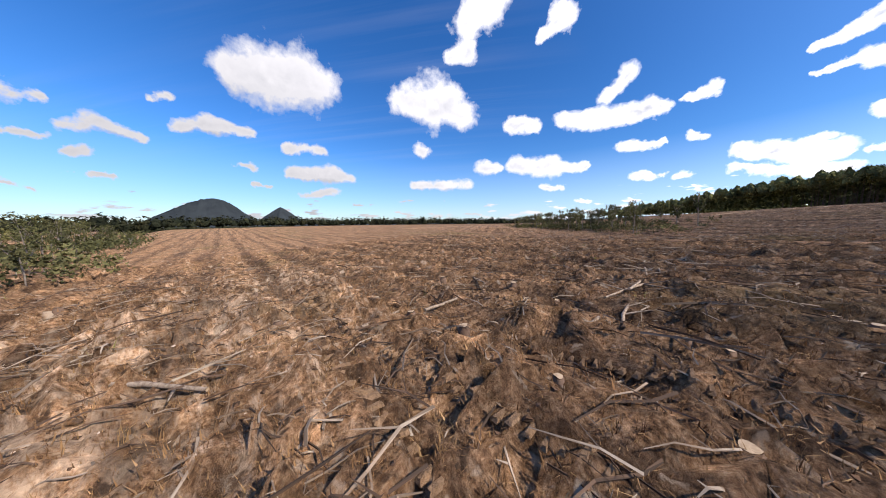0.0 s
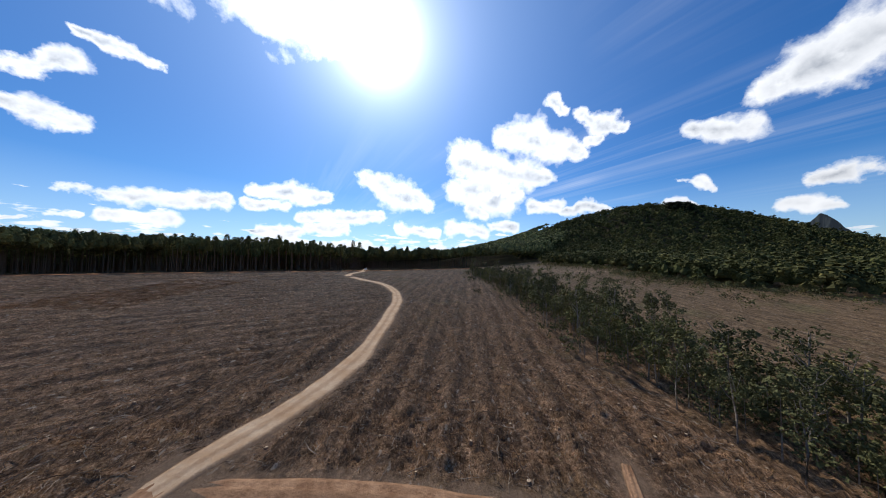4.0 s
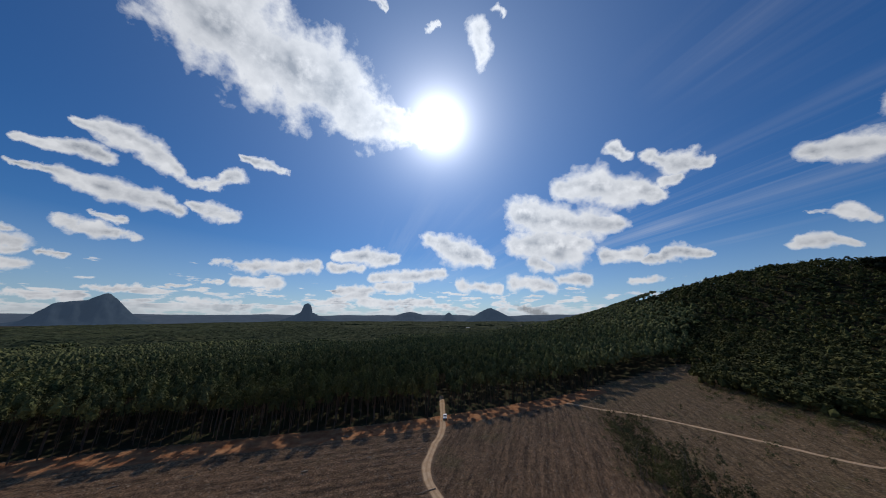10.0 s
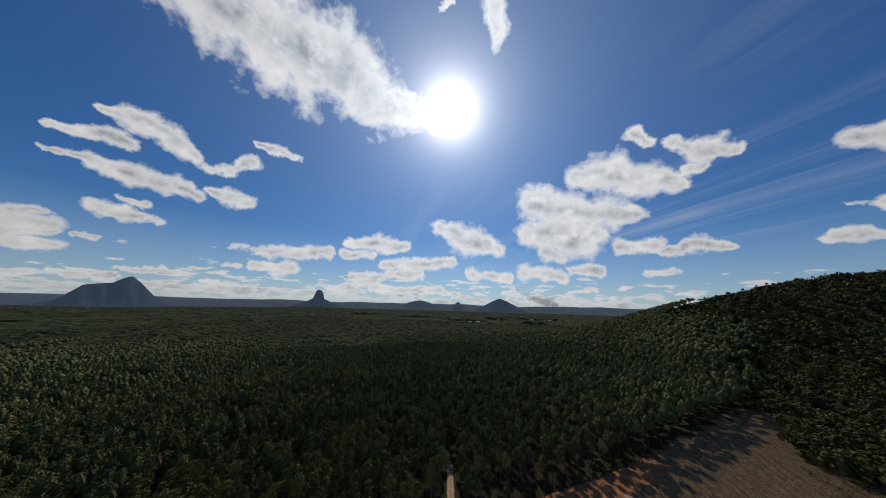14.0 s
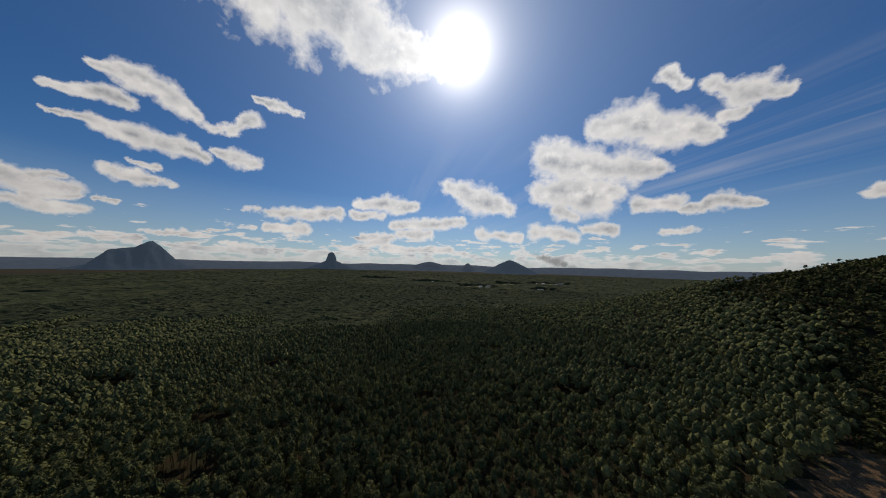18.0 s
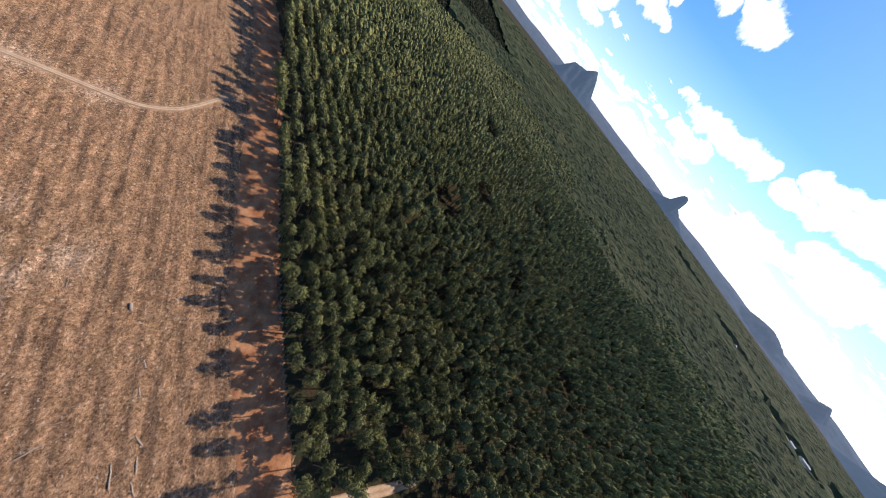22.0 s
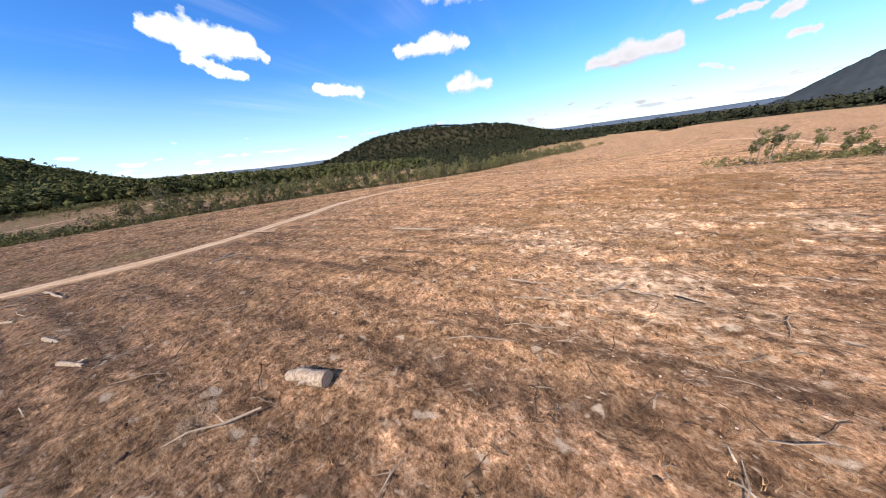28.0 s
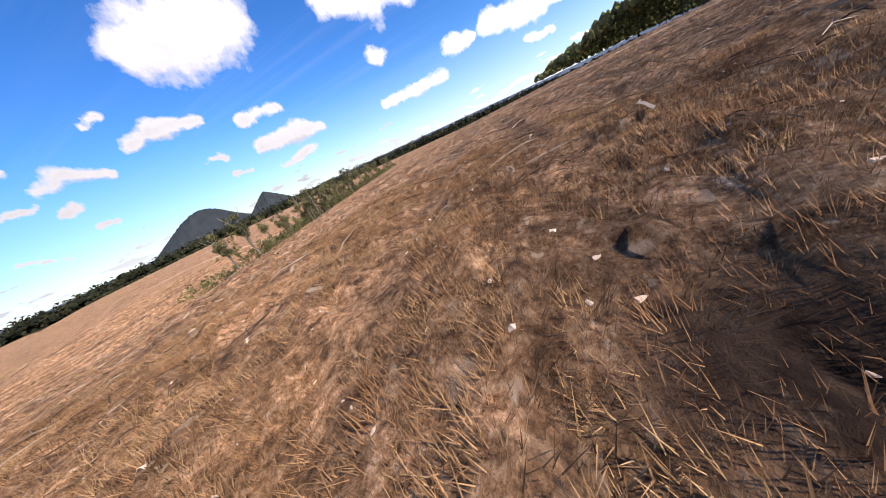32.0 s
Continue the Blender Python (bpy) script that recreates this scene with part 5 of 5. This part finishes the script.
# stumps
def stump(seed, radius, height):
    q = np.random.RandomState(seed)
    n = 12
    a = np.arange(n) * 6.283 / n
    w = 1 + 0.12 * np.sin(3 * a + seed) + 0.05 * q.randn(n)
    rings = [(1.5, -0.2), (1.15, 0.08), (1.0, height * 0.6), (0.97, height)]
    v = np.concatenate([np.stack([radius * r * w * np.cos(a), radius * r * w * np.sin(a), np.full(n, h)], 1) for r, h in rings])
    f = [(i * n + k, i * n + (k + 1) % n, (i + 1) * n + (k + 1) % n, (i + 1) * n + k) for i in range(3) for k in range(n)]
    top = new("stump")
    link("bark", v, f, BARK, True, top)
    face = np.concatenate([np.stack([radius * 0.93 * w * np.cos(a), radius * 0.93 * w * np.sin(a), height + 0.012 + 0.015 * np.cos(a)], 1), [[0, 0, height + 0.02]]])
    link("cut_face", face, [(k, (k + 1) % n, n) for k in range(n)], CUTWOOD, False, top)
    return tagged(top, "low cut pine stump with a pale sawn face", "tree stump", "stumps of the felled rows")


def settle(kinds, spots, seed, lift=0.0, tilt=0.05, base=land):
    q = random.Random(seed)
    for n_, sp in enumerate(spots):
        x, y = sp[0], sp[1]
        m = Matrix.LocRotScale((x, y, float(base(x, y)) + lift), Euler((q.uniform(-tilt, tilt), q.uniform(-tilt, tilt), sp[2] if len(sp) > 2 else q.uniform(0, 6.28))), None)
        if n_ < len(kinds):
            kinds[n_].matrix_basis = m
        else:
            copy_thing(kinds[n_ % len(kinds)], m)


stumps = [stump(k, r, h) for k, (r, h) in enumerate(((0.125, 0.14), (0.1, 0.1), (0.145, 0.16), (0.09, 0.12)))]
spots = [(26.2, -7.7), (26.1, -16.1), (25.3, -17.5), (22.3, -13.8), (22.6, -21.2), (20.1, -24.6), (16.6, -14.0), (29.4, -11.2), (25.3, -7.0), (26.7, -15.0)]
q = random.Random(77)
for i in range(-12, 14):
    for j in range(-9, 9):
        x, y = 20 + i * 2.9 * 0.21 - j * 4.1 * 0.978 + q.uniform(-.4, .4), -14 + i * 2.9 * 0.978 + j * 4.1 * 0.21 + q.uniform(-.5, .5)
        if -8 < x < gully_x(y) - 11 and -46 < y < 30 and q.random() < 0.5 and float(road_gap(np.array([x]), np.array([y]))[0]) > 2.2:
            spots.append((x, y))
for _ in range(70):
    x, y = q.uniform(-150, 20), q.uniform(30, 150)
    if y < edge_y(x) - 13 and float(road_gap(np.array([x]), np.array([y]))[0]) > 2.5 and math.hypot(x + 55, y - 97) > 8:
        spots.append((x, y))
STUMP_GAP = (35.5, -16.5)
spots += [(-63.0, 108.0), (-61.2, 108.8)]
spots = [p for p in spots if math.hypot(p[0] - STUMP_GAP[0], p[1] - STUMP_GAP[1]) > 2.0]
settle(stumps, spots[:235], 78, base=surface)


def plain(name, colour, rough, metal=0.0):
    m = material(name, lambda n: (n.mix(n.noise(n.pos, 3.0, 3.0), colour, tuple(c * 0.85 for c in colour)), None, 0), rough, 0.5)
    [k for k in m.node_tree.nodes if k.type == "BSDF_PRINCIPLED"][0].inputs["Metallic"].default_value = metal
    return m


# logs
def log(seed, length, radius, forked=False):
    q = np.random.RandomState(seed)
    b = q.uniform(-0.04, 0.04, 4) * length
    top = new("log")
    pts = [(-length / 2, 0, radius), (-length / 6, b[0], radius), (length / 6, b[1], radius), (length / 2, b[2], radius * 0.8)]
    vs, fs = tube(pts, [radius, radius * 0.95, radius * 0.85, radius * 0.7], 8)
    vs, fs = [vs], [fs]
    base = len(vs[0])
    for _ in range(4 if forked else 1):
        k = q.randint(1, 3)
        o, d = np.array(pts[k]), np.array([q.uniform(0.1, 0.4), q.choice((-1, 1)) * q.uniform(0.15, 0.4), q.uniform(0.0, 0.15)]) * length * 0.6
        v, f = tube([o, o + d * 0.5, o + d], [radius * 0.6, radius * 0.45, radius * 0.2], 5)
        vs.append(v), fs.append(f + base)
        base += len(v)
    link("bark", np.concatenate(vs), np.concatenate(fs), DEADWOOD, True, top)
    for end, r in ((0, radius * 0.96), (3, radius * 0.68)):
        a = np.arange(8) * 6.283 / 8
        e = np.array(pts[end]) + np.array([-0.012 if end == 0 else 0.012, 0, 0])
        face = np.concatenate([np.stack([np.full(8, e[0]), e[1] + r * np.cos(a), e[2] + r * np.sin(a)], 1), [e]])
        link("cut_end", face, [(k, (k + 1) % 8, 8) for k in range(8)], CUTWOOD, False, top)
    return tagged(top, "pale weathered log lying on the ground" if not forked else "forked dead branch bleached pale, lying on the ground", "log", "logs left on the field")


def lay(kind, pairs):
    for (x0, y0), (x1, y1) in pairs:
        le = math.hypot(x1 - x0, y1 - y0)
        one = log(int(abs(x0 * 7 + y0)) % 97, max(le, 0.6), kind[0], kind[1])
        settle([one], [((x0 + x1) / 2, (y0 + y1) / 2, math.atan2(y1 - y0, x1 - x0))], 5, 0.0, 0.02)


lay((0.16, False), [((-22.3, 137.9), (-26.3, 135.8)), ((-21.3, 142.4), (-23.6, 140.4)), ((-24.9, 140.4), (-27.6, 138.9)), ((-29.5, 138.6), (-31, 136.7)), ((-38.3, 132.8), (-40, 131.8)),
                    ((-43.9, 130.5), (-45.3, 129.3)), ((-37.3, 105.4), (-42.7, 102.7)), ((-87.3, 116.2), (-89.6, 117)), ((-53.9, 145.2), (-57, 145.8)), ((-106.6, 105.3), (-108.6, 103.8)),
                    ((-29, 124.6), (-26.5, 122.4)), ((-89.9, 112.9), (-92, 111.3)), ((-12.1, 120.3), (-17, 117))])
lay((0.07, False), [((-62.3, 105.7), (-63.4, 105.0)), ((-63.5, 105.2), (-64.8, 104.8)), ((-65.2, 104.3), (-66.4, 104.3)), ((-57.4, 108.1), (-59.6, 107.0)), ((-49.3, 99.7), (-54.0, 99.5)),
                    ((-45, 102.4), (-44, 100.2)), ((-53.1, 101.2), (-52.4, 103)), ((-50.4, 84.5), (-53.0, 84.2)), ((38.6, -23.1), (37.2, -20.9)), ((33.1, -20.3), (30.9, -20.5)), ((30.7, -19.3), (27.6, -18.9))])
lay((0.045, False), [((-54.85, 82.95), (-55.8, 83.25)), ((-54.5, 82.85), (-54.25, 83.6))])
lay((0.06, True), [((-59.0, 109.7), (-62.5, 106.5)), ((24.5, -12.4), (18.0, -11.8)), ((28.8, -12.6), (25.5, -12.3)), ((14.7, -11.4), (20.8, -11.5)), ((20.8, -11.5), (26.0, -13.1)), ((15.6, -7.8), (15.8, -10.6)),
                   ((11.2, -9.6), (19.5, -11)), ((28.2, -13.3), (30.2, -13.8)), ((24.5, -20.5), (25.3, -19.2))])
weed = new("yellow_weed")
for k, (h, w) in enumerate(((0.3, 0.007), (0.2, 0.008))):
    t_ = tuft(310 + k, 60, h, 0.9, w)
    link("leaves" if k else "flower_stems", t_, np.arange(len(t_)).reshape(-1, 3), GREEN_TUFT if k else plain("yellow_flowers", (0.6, 0.42, 0.06), 0.8), False, weed)
weed.location = (-52.4, 81.1, float(surface(-52.4, 81.1)))
tagged(weed, "small yellow flowering weed in the dry grass", "plant")
white = log(61, 2.0, 0.35, True)
settle([white], [(-56.2, 120.3, 0.6)], 6)


# utility vehicle at the forest edge
def rounded_box(size, centre, bevel=0.08):
    bm = bmesh.new()
    bmesh.ops.create_cube(bm, size=1.0, matrix=Matrix.Translation(centre) @ Matrix.Diagonal((*size, 1)))
    bmesh.ops.bevel(bm, geom=bm.edges[:], offset=bevel, segments=2, affect="EDGES")
    return bm


def part(name, bm, mat, parent, label=""):
    me = bpy.data.meshes.new(name)
    bm.to_mesh(me)
    bm.free()
    me.materials.append(mat)
    ob = new(name, me)
    ob.parent = parent
    return tagged(ob, label)


PAINT, GLASS, TYRE, RIM = plain("white_paint", (0.75, 0.75, 0.74), 0.3), plain("dark_glass", (0.02, 0.025, 0.03), 0.08), plain("tyre_rubber", (0.025, 0.025, 0.025), 0.9), plain("steel_rim", (0.5, 0.5, 0.5), 0.35, 0.8)


def disc(radius, depth, at, seg=18):
    bm = bmesh.new()
    bmesh.ops.create_cone(bm, cap_ends=True, segments=seg, radius1=radius, radius2=radius, depth=depth, matrix=Matrix.Translation(at) @ Matrix.Rotation(radians(90), 4, "Y"))
    return bm


ute = new("utility_vehicle")
part("body", rounded_box((1.85, 4.9, 0.62), (0, 0, 0.78), 0.1), PAINT, ute)
cab = part("cabin", rounded_box((1.66, 2.1, 0.62), (0, 0.35, 1.36), 0.14), PAINT, ute)
for sx in (-1, 1):
    part("side_window", rounded_box((0.03, 1.7, 0.34), (sx * 0.83, 0.35, 1.42), 0.01), GLASS, cab)
part("windscreen", rounded_box((1.4, 0.03, 0.4), (0, -0.7, 1.4), 0.01), GLASS, cab)
part("rear_window", rounded_box((1.4, 0.03, 0.34), (0, 1.4, 1.42), 0.01), GLASS, cab)
for sx in (-1, 1):
    part("headlight", rounded_box((0.34, 0.05, 0.16), (sx * 0.62, -2.45, 0.88), 0.02), GLASS, ute)
    for sy in (-1.5, 1.5):
        tyre = part("wheel", disc(0.36, 0.24, (sx * 0.83, sy, 0.36)), TYRE, ute)
        part("rim", disc(0.2, 0.26, (sx * 0.83, sy, 0.36), 12), RIM, tyre)
ute.matrix_basis = Matrix.LocRotScale((-16.0, 172.5, float(land(-16.0, 172.5)) + 0.1), Euler((0, 0, 0.12)), None)
tagged(ute, "white utility vehicle parked on the track at the forest edge", "car")

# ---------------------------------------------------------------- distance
# blue emission paints the haze; weaker on HAZE_S, for its cloud-shadowed mountain
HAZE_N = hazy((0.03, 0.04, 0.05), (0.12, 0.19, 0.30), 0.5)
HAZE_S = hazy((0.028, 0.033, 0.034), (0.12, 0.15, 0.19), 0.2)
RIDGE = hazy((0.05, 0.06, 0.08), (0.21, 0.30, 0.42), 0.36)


def mountain(az, el_top, far, flank, depth, mat, label, seed):
    """A lone peak: a skyline (degrees from the summit, share of the height) that falls off before and behind."""
    top = far * math.tan(radians(el_top)) + 70
    ang_, hgt = zip(*flank)
    a = np.linspace(ang_[0], ang_[-1], 90)
    d = np.linspace(-1.3, 1.3, 31)
    verts = []
    for k in d:
        for b in a:
            r = far + k * depth
            g = math.exp(-2.2 * k * k)
            spur = 1 - 0.3 * abs(noise.noise((b * 0.7 + seed, k * 2.5, 0.4))) - 0.15 * abs(noise.noise((b * 2.1, k * 6 + seed, 1.4)))
            h = float(np.interp(b, ang_, hgt)) + 0.025 * noise.noise((b * 2.5, seed, 0))
            t = radians(az + b)
            verts.append((r * math.sin(t), r * math.cos(t), -30 + (top + 30) * max(h, 0) * g * (spur if k else 1) - 25 * (1 - g)))
    n = len(a)
    f = [(i * n + k, i * n + k + 1, (i + 1) * n + k + 1, (i + 1) * n + k) for i in range(len(d) - 1) for k in range(n - 1)]
    return tagged(link("mountain", verts, f, mat, True), label, "mountain", kind="structure")


def cone(half, sharp=1.0):
    return [(half * k, max(0.0, 1 - abs(k) ** sharp) ** 1.15) for k in (-1.0, -0.85, -0.7, -0.55, -0.4, -0.28, -0.16, -0.07, 0.0, 0.07, 0.16, 0.28, 0.4, 0.55, 0.7, 0.85, 1.0)]


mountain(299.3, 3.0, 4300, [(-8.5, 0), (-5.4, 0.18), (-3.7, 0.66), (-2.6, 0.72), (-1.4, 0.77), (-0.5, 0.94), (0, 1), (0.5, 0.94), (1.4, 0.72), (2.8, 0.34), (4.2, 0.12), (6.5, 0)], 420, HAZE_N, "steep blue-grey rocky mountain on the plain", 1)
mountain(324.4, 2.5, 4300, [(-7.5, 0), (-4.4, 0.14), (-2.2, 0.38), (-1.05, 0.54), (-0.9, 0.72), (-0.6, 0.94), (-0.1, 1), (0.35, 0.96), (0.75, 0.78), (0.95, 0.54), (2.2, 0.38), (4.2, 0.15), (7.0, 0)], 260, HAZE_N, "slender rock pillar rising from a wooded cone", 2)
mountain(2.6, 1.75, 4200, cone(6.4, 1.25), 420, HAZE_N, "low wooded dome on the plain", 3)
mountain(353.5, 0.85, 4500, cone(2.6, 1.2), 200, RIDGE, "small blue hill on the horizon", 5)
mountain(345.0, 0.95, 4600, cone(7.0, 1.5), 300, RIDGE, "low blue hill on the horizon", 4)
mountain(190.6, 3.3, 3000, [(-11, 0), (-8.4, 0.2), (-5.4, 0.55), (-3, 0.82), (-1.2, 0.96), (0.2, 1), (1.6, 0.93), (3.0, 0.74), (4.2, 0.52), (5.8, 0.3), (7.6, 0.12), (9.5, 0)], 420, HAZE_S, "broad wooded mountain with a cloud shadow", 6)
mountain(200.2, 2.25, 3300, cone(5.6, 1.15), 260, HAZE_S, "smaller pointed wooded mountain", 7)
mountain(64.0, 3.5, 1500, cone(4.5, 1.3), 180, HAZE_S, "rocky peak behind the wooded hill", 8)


WALL, ROOF, PASTURE = plain("pale_wall", (0.6, 0.58, 0.53), 0.8), plain("metal_roof", (0.33, 0.33, 0.33), 0.7), material("pasture", grainy((0.11, 0.12, 0.045), (0.19, 0.17, 0.07), 0.05), 0.95, 0.05)


def farmhouse(w, d, h):
    top = new("farmhouse")
    part("wall", rounded_box((w, d, h), (0, 0, h / 2 - 0.5), 0.05), WALL, top)
    bm = bmesh.new()
    a, b = w / 2 + 0.6, d / 2 + 0.6
    v = [bm.verts.new(p) for p in ((-a, -b, h - 0.55), (a, -b, h - 0.55), (a, b, h - 0.55), (-a, b, h - 0.55), (-a, 0, h + 2.2), (a, 0, h + 2.2))]
    for f in ((0, 1, 5, 4), (2, 3, 4, 5), (0, 4, 3), (1, 2, 5), (3, 2, 1, 0)):
        bm.faces.new([v[k] for k in f])
    part("roof", bm, ROOF, top)
    return tagged(top, "pale farmhouse with a light metal roof on the plain", "house", "farmhouses on the plain")


houses = [farmhouse(18, 10, 5), farmhouse(30, 13, 6)]
for k, (x, y) in enumerate(FARMS):
    m = Matrix.LocRotScale((x, y, float(land(x, y)) + 0.5), Euler((0, 0, k * 0.7)), None)
    if k < 2:
        houses[k].matrix_basis = m
    else:
        copy_thing(houses[k % 2], m)
for x, y, a, b in PADDOCKS:
    n = 24
    c = [(x + a * math.cos(t) * (1 + 0.15 * math.sin(3 * t + x)), y + b * math.sin(t)) for t in np.arange(n) * 6.283 / n]
    v = [(*p, float(land(*p)) + 0.6) for p in c] + [(x, y, float(land(x, y)) + 0.6)]
    tagged(link("paddock", v, [(k, (k + 1) % n, n) for k in range(n)], PASTURE), "pale grass paddock among the woods", "field", kind="structure")


def ridge_line():
    n, verts = 360, []
    for k in range(n):
        a = radians(k)
        h = 95 + 28 * noise.noise((math.cos(a) * 4, math.sin(a) * 4, 0.3)) + 14 * noise.noise((math.cos(a) * 15, math.sin(a) * 15, 3.3))
        h *= 1.0 if math.cos(a) > 0.2 else 0.4 + 0.6 * max(0.0, (math.cos(a) + 0.1) / 0.3)
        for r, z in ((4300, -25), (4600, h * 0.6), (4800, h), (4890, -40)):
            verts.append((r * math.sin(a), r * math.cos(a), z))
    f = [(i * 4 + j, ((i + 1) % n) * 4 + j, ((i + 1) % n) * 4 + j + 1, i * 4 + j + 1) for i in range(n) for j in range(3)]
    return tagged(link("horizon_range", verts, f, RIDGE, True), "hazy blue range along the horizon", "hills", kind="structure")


ridge_line()
